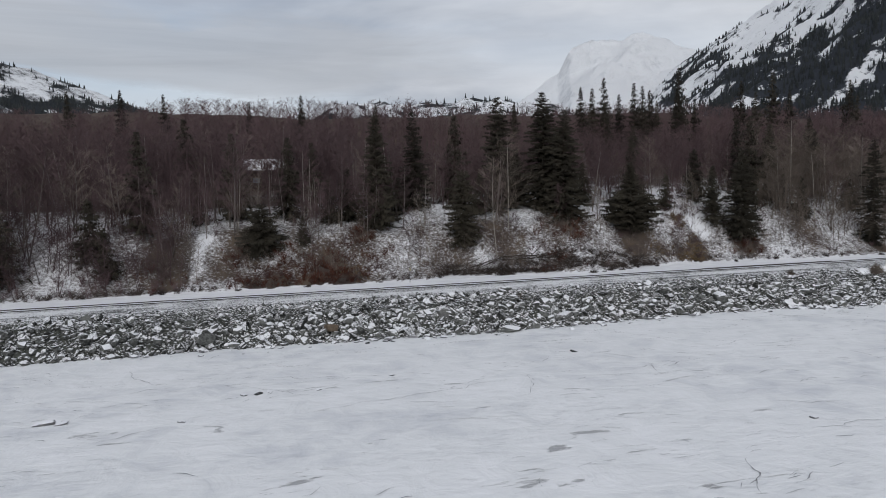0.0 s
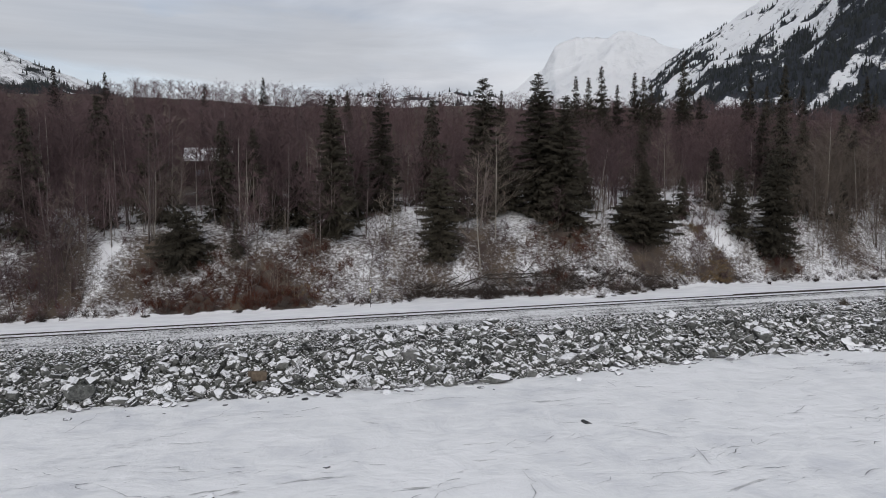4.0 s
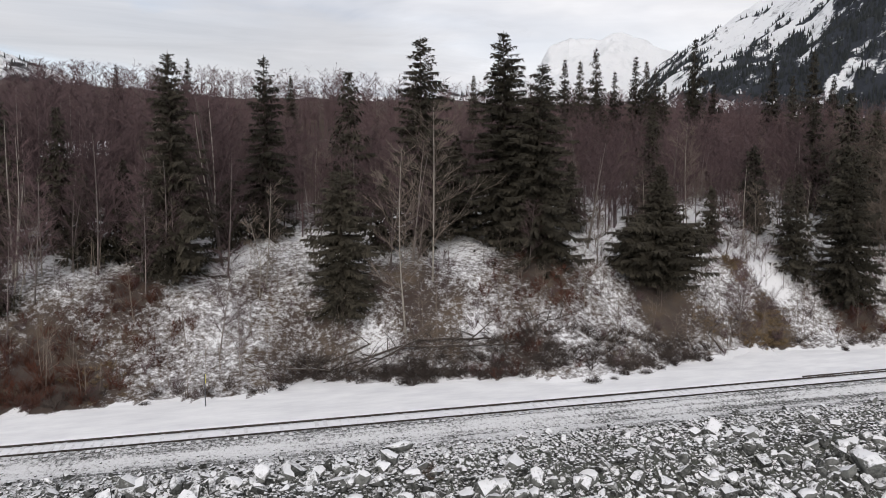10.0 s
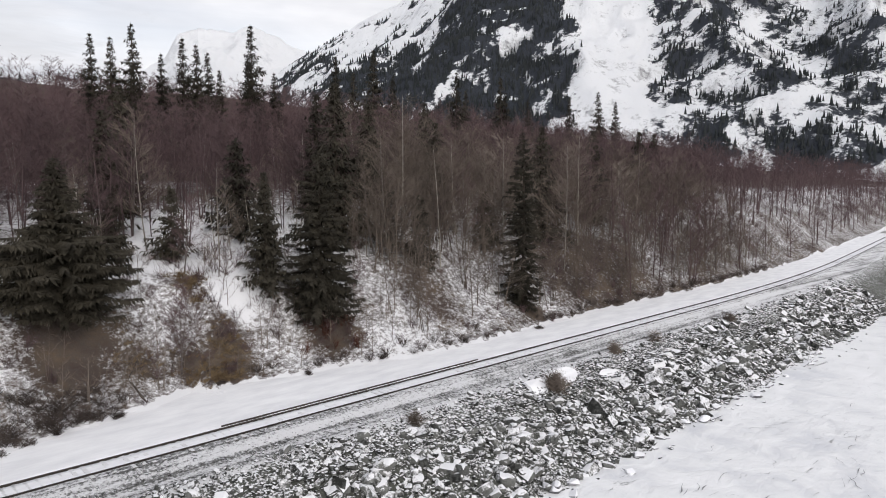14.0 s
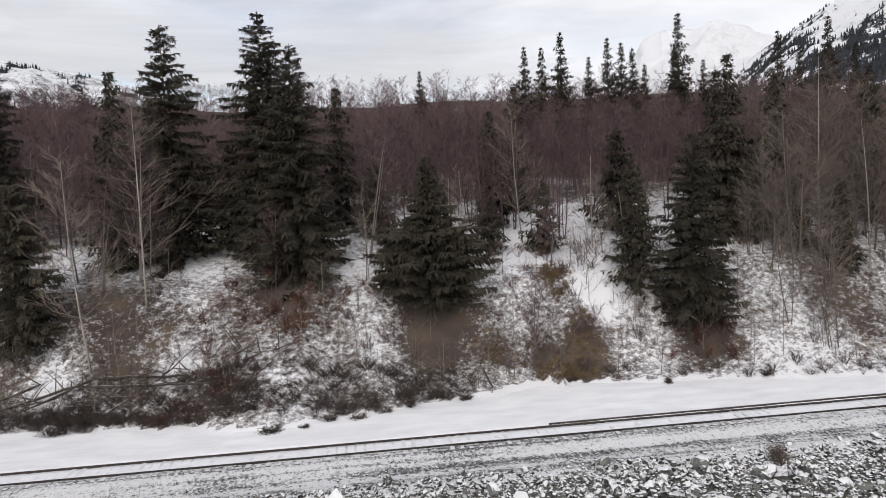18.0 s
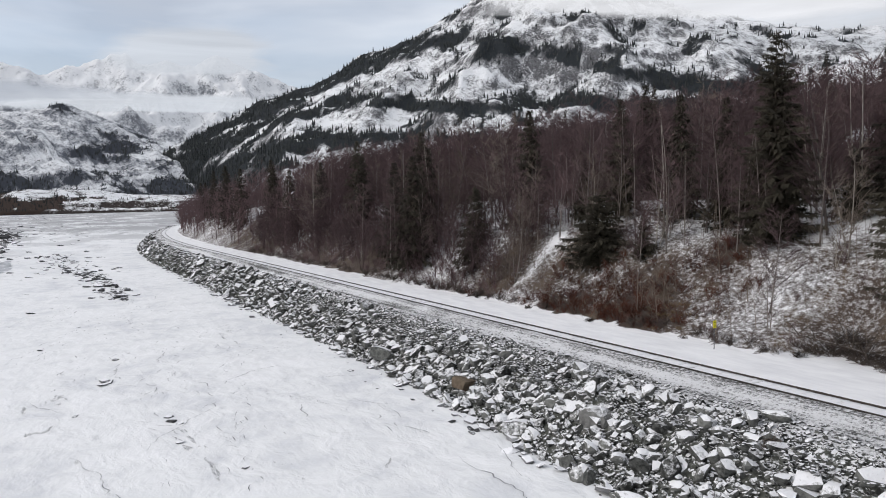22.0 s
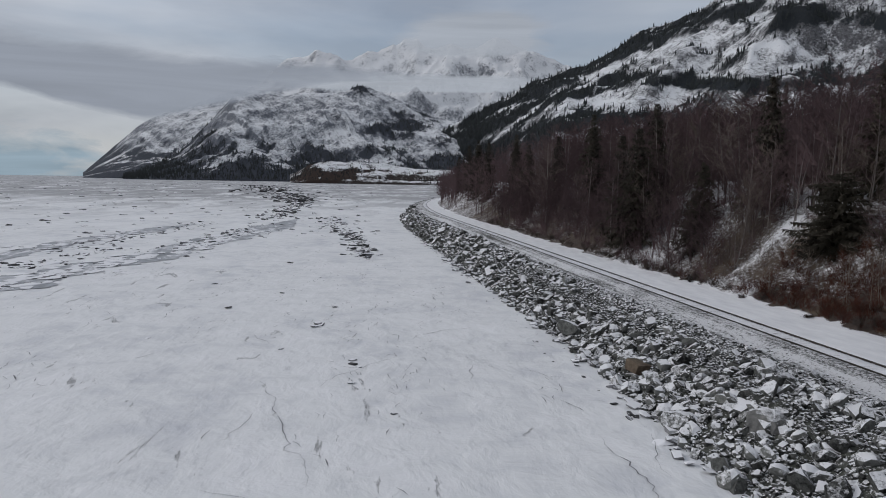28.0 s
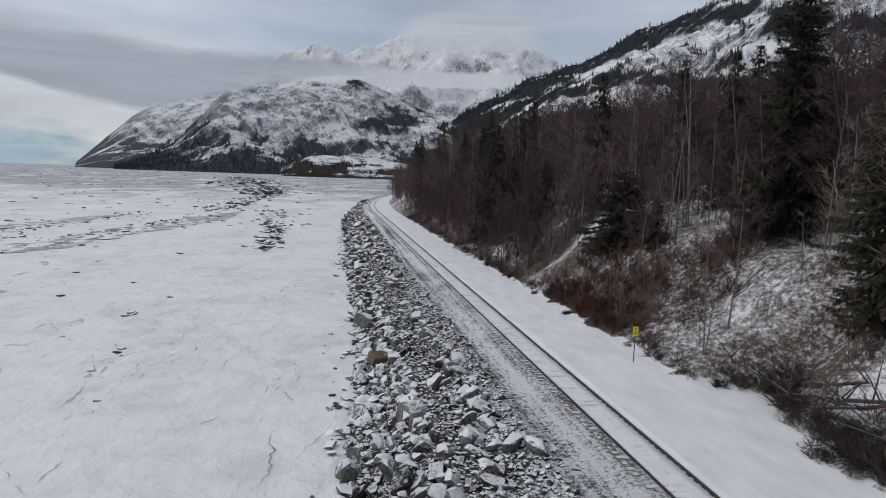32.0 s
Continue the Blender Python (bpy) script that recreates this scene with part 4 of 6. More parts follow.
woods("west_wood", "bare trees crowding the track at the bend", 480, lambda r: (r.uniform(-240, -95), 4.8 + 26 * r.random() ** 1.2), 8, 8.8, 14, 5, 3, mat_twig, 2.2)
woods("east_wood", "bare trees crowding the track to the east", 640, lambda r: (45 + 300 * r.random() ** 1.5, 5.0 + 32 * r.random()), 9, 9.0, 14, 5, 3, mat_twig, 2.2)


woods("east_slope_wood", "thicket of bare grey saplings on the eastern slope", 210, lambda r: (r.uniform(20, 78), 4.8 + 11 * r.random()), 10, 6.0, 16, 6, 3, mat_grey_twig, 1.2, 1.0, 0.12, 0.6, 0.8, 0.3, 0.14)
woods("east_grove", "grove of pale grey cottonwoods with fine bare limbs", 105, lambda r: (r.uniform(21, 64), 8 + 14 * r.random()), 19, 8.0, 20, 6, 4, mat_grey_twig, 1.2, 1.0, 0.2, 0.7, 0.8, 0.3, 0.1)
woods("west_slope_wood", "thicket of bare brown saplings on the western slope", 330, lambda r: (r.uniform(-112, -44), 4.8 + 9 * r.random()), 11, 6.0, 16, 6, 3, mat_twig, 1.4, 1.0, 0.12, 0.6, 0.8, 0.3, 0.14)


# ---- brush on the slope ----
def brush_arrays(seed, stems, tall, wide, foot=0.2):
    r = random.Random(seed)
    mesh = Mesh()
    for _ in range(stems):
        a, l = r.uniform(0, 6.283), r.uniform(0.5, 1.0)
        base = Vector((r.uniform(-foot, foot) * wide, r.uniform(-foot, foot) * wide, -0.05))
        d = Vector((math.cos(a) * wide * r.uniform(0.2, 1), math.sin(a) * wide * r.uniform(0.2, 1), tall * l))
        mesh.sliver(base, base + d, 0.009, Vector((0.3, 1, 0.2)))
        for _ in range(3):
            s0 = base + d * r.uniform(0.3, 0.9)
            e = d * 0.45 + Vector((r.uniform(-0.4, 0.4) * wide, r.uniform(-0.4, 0.4) * wide, r.uniform(-0.1, 0.3) * tall))
            mesh.hair(s0, s0 + e, 0.009)
    return mesh.arrays()


def brush(name, label, count, region, seed, tall, wide, stems, mat):
    r = random.Random(seed)
    sources = [brush_arrays(seed * 10 + i, stems, tall, wide) for i in range(6)]
    places = []
    for _ in range(count):
        x, s = region(r)
        edge = 3.75 + float(edge_shift(x))
        if s < edge:
            s = edge + (edge - s) * 0.4
        y = float(track_y(x)) + s
        k = r.uniform(0.5, 1.25)
        places.append((x, y, ground_at(x, y), k, k * r.uniform(0.8, 1.2), r.uniform(0, 6.28), 0.0, 0.0))
    v, f = scatter(sources, places)
    return tagged(new(name, array_mesh(name, v, f, mat)), label, "brush", kind="stuff")


brush("slope_brush", "low leafless brown brush over the slope", 520, lambda r: (r.uniform(-110, 75), 4.2 + 9 * r.random()), 3, 0.7, 0.5, 12, mat_twig)
brush("edge_brush", "dark twiggy brush along the edge of the snow bench", 430, lambda r: (r.uniform(-110, 75), 3.6 + 1.3 * r.random()), 4, 0.5, 0.45, 16, mat_dark_twig)
brush("gully_brush", "sparse leafless brush poking through the snow of the gully", 95, lambda r: (r.uniform(4, 17), 6.5 + 8 * r.random()), 23, 0.75, 0.6, 13, mat_twig)
brush("west_thicket", "dense dark leafless thicket on the western slope", 520, lambda r: (r.uniform(-110, -44), 4.2 + 8 * r.random()), 15, 1.1, 0.6, 14, mat_twig)
brush("log_tangle", "tangle of dead stems round the fallen logs", 420, lambda r: (r.choice((-18, -14, -12.5, -9.5, -8, -6, -3.5, -1, 1.5)) + r.gauss(0, 1.0), 4.1 + 2.6 * r.random() ** 1.3), 16, 0.42, 0.6, 18, mat_dark_twig)
woods("slope_saplings", "thin bare saplings scattered over the slope", 230, lambda r: (r.uniform(-48, 24), 4.6 + 7 * r.random()), 17, 2.7, 8, 3, 2, mat_grey_twig, 0.8)
brush("undergrowth", "leafless undergrowth beneath the birches", 900, lambda r: ((lambda q: q if q < 1 or q > 21 else q - 60)(r.uniform(-110, 90)), 19 + 20 * r.random()), 7, 1.2, 0.7, 14, mat_twig)
RUST = ((-34.5, 7.4, 1.2), (-37.0, 7.4, 1.2), (-32.5, 7.2, 1.0), (-35.5, 8.6, 1.0), (-34.0, 5.8, 1.0), (-38.0, 5.6, 1.0), (-30.5, 5.6, 0.9), (-27.0, 8.4, 1.0), (-26.0, 9.0, 1.3), (-28.5, 7.8, 1.0), (-30.5, 4.9, 0.8), (-32.5, 5.2, 1.0), (-37.5, 5.2, 1.1), (-36.0, 5.6, 0.9), (-39.5, 8.0, 1.0), (-4.5, 10.2, 2.0), (-3.0, 9.0, 1.6), (-6.5, 9.0, 1.4), (-5.0, 8.2, 1.2), (15.8, 7.2, 0.9), (-27.4, 10.0, 0.7), (-30.8, 7.0, 1.2), (-28.2, 5.9, 0.8), (-45.5, 6.0, 1.6), (-8.5, 5.0, 1.4))


def rust_place(r):
    x, s, spread = r.choice(RUST)
    return x + r.gauss(0, spread), max(s + r.gauss(0, spread * 0.7), 4.0)


brush("rust_brush", "rust-brown brush thickets under the spruces", 430, rust_place, 12, 0.65, 0.5, 14, mat_brush)
brush("dead_grass", "tufts of dead yellow grass on the bank", 260, lambda r: (lambda p: (p[0] + r.gauss(0, 0.55), max(p[1] + r.gauss(0, 0.5), 3.7)))(r.choice(((9.7, 7.5), (9.3, 7.0), (10.0, 8.4), (8.7, 6.3), (7.5, 7.3), (5.2, 7.5), (8.9, 10.1), (9.0, 10.8), (-28.4, 6.4)))), 14, 0.24, 0.3, 18, mat_grass)


# ---- mountains ----
EYE_X, EYE_Y, EYE_Z = -1.0, 19.0, 11.0


def mountain(name, label, ridge, foot, mat, jag, seed, columns=260, rows=70, shape=1.15, rugged=0.16, wood=None, gully=0.0, lean=0.0):
    """A mountainside rising from its foot to a ridge. ridge: bearing from north in degrees, distance in metres, height above the horizon in degrees.
    gully: depth of the gullies that run down it, which lean sideways by so many degrees from ridge to foot."""
    a = np.array(ridge, dtype=float)
    bear = np.linspace(a[0, 0], a[-1, 0], columns)
    dist = np.interp(bear, a[:, 0], a[:, 1]) / METRE
    feet = np.interp(bear, *foot) if isinstance(foot, tuple) else np.full(columns, foot)
    rise = np.interp(bear, a[:, 0], a[:, 2])
    vs = np.concatenate([np.linspace(0, 1, rows), [1.06, 1.15, 1.3]])
    verts = np.zeros((columns, len(vs), 3))
    cover = np.zeros((columns, len(vs)))
    for i in range(columns):
        t = radians(bear[i])
        top = dist[i] * math.tan(radians(max(rise[i], 0.02)))
        for j, v in enumerate(vs):
            d = dist[i] * (feet[i] + (1 - feet[i]) * v)
            x, y = EYE_X + d * math.sin(t), EYE_Y + d * math.cos(t)
            q = Vector((x, y, 0)) / (dist[i] * 0.16) + Vector((seed * 3.7, 0, seed))
            wild = noise.ridged_multi_fractal(q, 0.9, 2.1, 6, 1.0, 2.0) - 1.0
            fine = noise.fractal(q * 4.0, 0.9, 2.0, 5)
            if gully and 0 < v < 1:
                run = Vector(((bear[i] + lean * (1 - v)) * 0.75 + 0.35 * noise.noise(q * 2.0), v * 0.9, seed))
                cut = noise.ridged_multi_fractal(run, 0.8, 2.1, 4, 1.0, 2.0) - 1.0
                wild += gully / rugged * cut
            if v <= 1:
                z = top * v ** shape + top * rugged * wild * math.sin(v * math.pi) ** 0.8 * 0.9 + top * (rugged * 0.5 * v * (1.15 - v) + jag * v ** 4) * fine
            else:
                z = top * (1 - (v - 1) * 1.2) + top * jag * fine
            verts[i, j] = (x, y, EYE_Z * v + z if v > 0 else -20)
            if wood:
                cover[i, j] = wood(bear[i], v, noise.fractal(q * 5.0 + Vector((5, 2, 1)), 0.55, 2.0, 7), math.degrees(math.atan2(z, d)))
    me = array_mesh(name, verts.reshape(-1, 3), grid_faces(columns, len(vs)), mat, True)
    attr = me.attributes.new("tree_cover", "FLOAT", "POINT")
    attr.data.foreach_set("value", cover.astype(np.float32).ravel())
    ob = tagged(new(name, me), label, "mountain", kind="structure")
    return ob, verts, cover


def mountain_trees(name, label, verts, cover, count, tall, seed, least=0.5):
    """Spruces over a mountainside wherever its cover of trees is dense."""
    r = random.Random(seed)
    sources = []
    for i in range(4):
        m = Mesh()
        for z0, z1, w in ((0.05, 0.55, 0.2), (0.35, 0.8, 0.14), (0.6, 1.0, 0.085)):
            base = len(m.v)
            for k in range(5):
                a = k * 1.257 + r.uniform(-0.3, 0.3)
                w2 = w * r.uniform(0.75, 1.2)
                m.v.append(Vector((math.cos(a) * w2, math.sin(a) * w2, z0 + r.uniform(-0.04, 0.04))))
            m.v.append(Vector((0, 0, z1)))
            m.f += [(base + k, base + (k + 1) % 5, base + 5) for k in range(5)]
        sources.append(m.arrays())
    nu, nv = cover.shape
    places, tries = [], 0
    while len(places) < count and tries < count * 60:
        tries += 1
        i, j = r.randrange(nu - 1), r.randrange(nv - 4)
        if cover[i, j] < least + r.uniform(-0.12, 0.12):
            continue
        u, w = r.random(), r.random()
        p = verts[i, j] * (1 - u) * (1 - w) + verts[i + 1, j] * u * (1 - w) + verts[i, j + 1] * (1 - u) * w + verts[i + 1, j + 1] * u * w
        h = tall * r.uniform(0.55, 1.2)
        places.append((p[0], p[1], p[2] - 1, h, h, r.uniform(0, 6.28), 0, 0))
    v, f = scatter(sources, places)
    return tagged(new(name, array_mesh(name, v, f, mat_mountain_tree)), label, "woods", kind="stuff")


def hump(x, middle, width):
    return math.exp(-((x - middle) / width) ** 2)


def far_wood(bear, v, n1, el):
    belt = hump(bear, -84.3, 2.6) * hump(el, 4.3, 1.5) * 0.75 + hump(bear, -88, 1.2) * hump(el, 7.1, 0.35) * 0.6
    flank = hump(bear, -100.5, 2.5) * hump(el, 2.5, 1.6) * 0.6
    return max(1.08 - el * 0.27, belt, flank) + n1 * 0.6


RIDGE_WOODS = np.array([(-87, 0.8, 0.9), (-80, 4.2, 0.6), (-74.7, 6.8, 0.6), (-69.4, 9.2, 0.6), (-65, 11.1, 0.65), (-60.2, 12.6, 0.65), (-57, 12.8, 0.5), (-54.2, 12.3, 0.5), (-50.8, 11.4, 0.6), (-47.3, 10.4, 0.65), (-43.8, 9.6, 0.7), (-40, 8.4, 0.7), (-30, 7.0, 0.5)])
SHELF_WOODS = np.array([(-87, 0.5, 0.9), (-76, 5.0, 0.9), (-71, 7.0, 0.5), (-66, 8.2, 0.55), (-62.4, 7.9, 0.55), (-58.5, 7.6, 0.5), (-53.6, 7.7, 0.6), (-48.3, 7.8, 0.6), (-43.4, 7.3, 0.7), (-36, 6.4, 0.8)])
FOOT_WOODS = np.array([(-87, 0.3, 0.9), (-76, 2.8, 1.3), (-70, 4.9, 0.8), (-64, 5.4, 0.45), (-56, 5.2, 0.5), (-45, 5.0, 0.7)])


def west_wood(bear, v, n1, el):
    cover = 0.22
    for belt in (RIDGE_WOODS, SHELF_WOODS, FOOT_WOODS):
        middle, half = np.interp(bear, belt[:, 0], belt[:, 1]), np.interp(bear, belt[:, 0], belt[:, 2])
        cover = max(cover, hump(el, middle, half * 1.15) * 0.95)
    if bear < -74:
        cover = max(cover, 0.5)
    return cover + n1 * 0.7 - 0.03


def east_wood_cover(bear, v, n1, el):
    # woods climb in a slanting belt, cut by white gullies and one broad avalanche track
    slant = v - (bear - 36) * 0.016
    dark = min(max((0.70 - slant) / 0.22, 0), 1) * (1.0 if bear < 53 else max(0, 1 - (bear - 53) / 3))
    flank = hump(bear, 32.5, 3.5) * hump(v, 0.8, 0.35) * 0.7
    grey = (0.56 * min(max((bear - 58.5) / 2, 0), 1)) * hump(v, 0.35, 0.5)
    low = hump(v, 0.05, 0.12) * 0.7
    chute = hump(bear, 57.5, 2.2) * 0.8
    return max(dark * 0.9, flank, low, grey, 0.12) * 0.9 + n1 * (0.8 if bear < 55 else 0.5) - chute


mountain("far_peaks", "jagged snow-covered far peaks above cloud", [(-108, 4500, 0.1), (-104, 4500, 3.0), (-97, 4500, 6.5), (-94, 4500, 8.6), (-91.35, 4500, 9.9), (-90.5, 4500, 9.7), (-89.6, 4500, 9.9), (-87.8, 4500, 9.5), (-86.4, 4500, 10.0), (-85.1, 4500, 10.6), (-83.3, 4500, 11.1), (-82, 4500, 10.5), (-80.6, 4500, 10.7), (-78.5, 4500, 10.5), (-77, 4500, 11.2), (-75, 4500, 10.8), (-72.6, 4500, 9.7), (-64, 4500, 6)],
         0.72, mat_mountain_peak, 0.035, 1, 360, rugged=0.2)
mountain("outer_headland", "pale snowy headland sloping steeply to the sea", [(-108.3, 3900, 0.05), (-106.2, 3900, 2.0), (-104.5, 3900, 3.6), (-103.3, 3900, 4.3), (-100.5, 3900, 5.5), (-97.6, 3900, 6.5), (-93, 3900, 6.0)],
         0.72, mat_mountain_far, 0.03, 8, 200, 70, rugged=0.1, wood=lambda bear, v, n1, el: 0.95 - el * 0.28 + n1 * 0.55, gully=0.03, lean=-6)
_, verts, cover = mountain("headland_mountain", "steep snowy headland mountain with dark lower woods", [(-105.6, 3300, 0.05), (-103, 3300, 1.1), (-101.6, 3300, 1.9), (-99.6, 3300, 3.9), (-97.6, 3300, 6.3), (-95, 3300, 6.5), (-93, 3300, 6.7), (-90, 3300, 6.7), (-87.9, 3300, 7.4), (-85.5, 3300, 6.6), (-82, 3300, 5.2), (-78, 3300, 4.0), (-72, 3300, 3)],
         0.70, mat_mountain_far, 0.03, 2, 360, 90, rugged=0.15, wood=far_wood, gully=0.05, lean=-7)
mountain_trees("headland_spruces", "dark spruce belts low on the headland mountain", verts, cover, 4200, 9.5, 75, 0.62)
_, verts, cover = mountain("wooded_mountain", "snowy mountain with dark spruce along its ridges", [(-87, 3000, 0.1), (-85, 3000, 1.3), (-82, 3000, 3.2), (-80.5, 3000, 4.4), (-78, 3000, 5.6), (-73.9, 3000, 7.9), (-70, 3000, 9.0), (-65.8, 3000, 11.3), (-61.7, 3000, 12.9), (-58.6, 3000, 14.5), (-54, 3000, 17.0), (-49, 3000, 17.3), (-43.8, 3000, 15.1), (-39, 3000, 13.5), (-35, 3000, 12.3), (-28, 3000, 10.9), (-21, 3000, 9.9), (-17, 3000, 9.1), (-14, 3000, 8.0), (-10, 3000, 6.6), (-6, 3000, 5.6)],
                           ((-87, -80, -72), (0.9, 0.86, 0.5)), mat_mountain_near, 0.02, 3, 420, 90, rugged=0.10, wood=west_wood)
mountain_trees("west_mountain_spruces", "dark spruces in bands across the snowy mountain", verts, cover, 11500, 12.7, 71)
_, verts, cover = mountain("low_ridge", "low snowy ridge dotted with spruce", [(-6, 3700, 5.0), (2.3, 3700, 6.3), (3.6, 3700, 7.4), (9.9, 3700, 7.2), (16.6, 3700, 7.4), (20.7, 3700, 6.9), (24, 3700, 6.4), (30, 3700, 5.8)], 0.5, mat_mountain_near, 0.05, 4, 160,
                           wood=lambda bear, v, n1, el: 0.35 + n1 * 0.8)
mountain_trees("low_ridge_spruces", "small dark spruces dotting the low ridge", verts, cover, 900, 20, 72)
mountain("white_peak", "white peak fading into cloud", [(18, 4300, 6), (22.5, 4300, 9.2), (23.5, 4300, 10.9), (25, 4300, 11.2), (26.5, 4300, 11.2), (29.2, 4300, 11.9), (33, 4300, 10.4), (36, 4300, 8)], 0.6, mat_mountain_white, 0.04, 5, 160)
_, verts, cover = mountain("east_mountain", "great snowy mountain with dark bands of spruce", [(28.0, 3600, 5.6), (30.3, 3600, 8.0), (33.1, 3600, 10.0), (35.6, 3600, 11.5), (37.7, 3600, 12.7), (40.5, 3600, 14.1), (46, 3600, 17.5), (54, 3600, 20), (64, 3600, 20), (76, 3600, 18), (90, 3600, 12), (105, 3600, 1)],
                           0.4, mat_mountain_smooth, 0.02, 6, 360, 90, rugged=0.09, wood=east_wood_cover)
mountain_trees("east_mountain_spruces", "dark spruces in clumps on the great mountain", verts, cover, 13500, 14.0, 73, 0.6)
_, verts, cover = mountain("foreland", "low brown bluff with snow on its top and bare trees before it", [(-93.3, 2000, 0.05), (-92.4, 2000, 0.6), (-91.7, 2000, 1.1), (-90.5, 2000, 1.3), (-88, 2000, 1.3), (-85.6, 2000, 1.15), (-83.4, 2000, 0.8), (-80, 2000, 0.75), (-76, 2000, 0.7)],
                           0.90, mat_spit, 0.08, 7, 160, 24, 0.7, wood=lambda bear, v, n1, el: hump(v, 0.3, 0.3) * (0.9 if bear < -88 else 0.4) + 0.5 * hump(bear, -91.8, 0.6) + n1 * 0.8)
mountain_trees("foreland_trees", "bare trees crowding the foot of the low bluff", verts, cover, 420, 6, 74, 0.45)
mountain("coast_embankment", "long dark embankment along the shore below the bluff", [(-88.5, 1850, 0.03), (-86.5, 1850, 0.28), (-83, 1850, 0.36), (-78, 1850, 0.36)], 0.985, mat_spit, 0.03, 9, 60, 6)


# ---- track details ----
tie_mesh = Mesh()
tie_mesh.box(Matrix(), 0.155, 1.72, 0.12)
tie_data = tie_mesh.data("tie", mat_tie)
tie_arrays = tie_mesh.arrays()
far_ties = []
x, i = -150.0, 0
rng = random.Random(33)
while x < 100:
    y = float(track_y(x))
    turn = math.atan2(float(track_y(x + 0.5) - track_y(x - 0.5)), 1.0)
    z, dy = 2.906 + rng.uniform(-0.012, 0.010), TRACK_MIDDLE + rng.uniform(-0.04, 0.04)
    if -65 < x < 37:
        part("tie", tie_data, track, m=pose(x, y + dy, z, rng.uniform(-0.6, 0.6), 0, math.degrees(turn) + rng.uniform(-1, 1)))
    else:
        far_ties.append((x, y + dy, z, 1, 1, turn, 0, 0))
    x += 0.345 * (1 + (rng.random() - 0.5) * 0.06)
    i += 1
v, f = scatter([tie_arrays], far_ties)
tagged(part("tie_row", array_mesh("tie_row", v, f, mat_tie), track), kind="stuff")

# a loose rail left lying along the inland side of the track
spare = Mesh()
for k, x in enumerate(np.arange(5.9, 21.4, 2.2)):
    for a, c in ((-0.046, -0.11), (0.046, -0.11), (0.026, 0.0), (-0.026, 0.0)):
        spare.v.append(Vector((x, float(track_y(x)) + 0.92 + 0.004 * (x - 5.9) + a, 3.045 + c)))
    if k:
        for j in range(4):
            p, q = k * 4 + j, k * 4 + (j + 1) % 4
            spare.f.append((p - 4, p, q, q - 4))
spare.f += [(3, 2, 1, 0), tuple(len(spare.v) - 4 + j for j in range(4))]
tagged(new("loose_rail", spare.data("loose_rail", mat_rail)), "dark spare rail lying on the snow beside the track", "rail")

# gravel lumps along the shoulder
rng = random.Random(35)
lumps_at = []
for _ in range(6500):
    x, s = rng.uniform(-60, 48), rng.uniform(-4.8, -1.1)
    if s > -2.2 and rng.random() < 0.3:
        continue
    size = rng.uniform(0.035, 0.085) * (1 if s > -2.6 else 1.7)
    z = max(float(np.interp(s, [-3.4, -2.7, -2.1, -1.5, -1.0], [2.14, 2.47, 2.58, 2.66, 2.81])), bank_z(s, x) if s < -2.8 else 0)
    lumps_at.append((x, float(track_y(x)) + s, z + size * 0.15, size, size, rng.uniform(0, 6.28), 0, 0))
v, f = scatter(crumb_arrays, lumps_at)
tagged(new("ballast_stones", array_mesh("ballast_stones", v, f, mat_stone)), "loose grey gravel on the track shoulder", "gravel", kind="stuff")

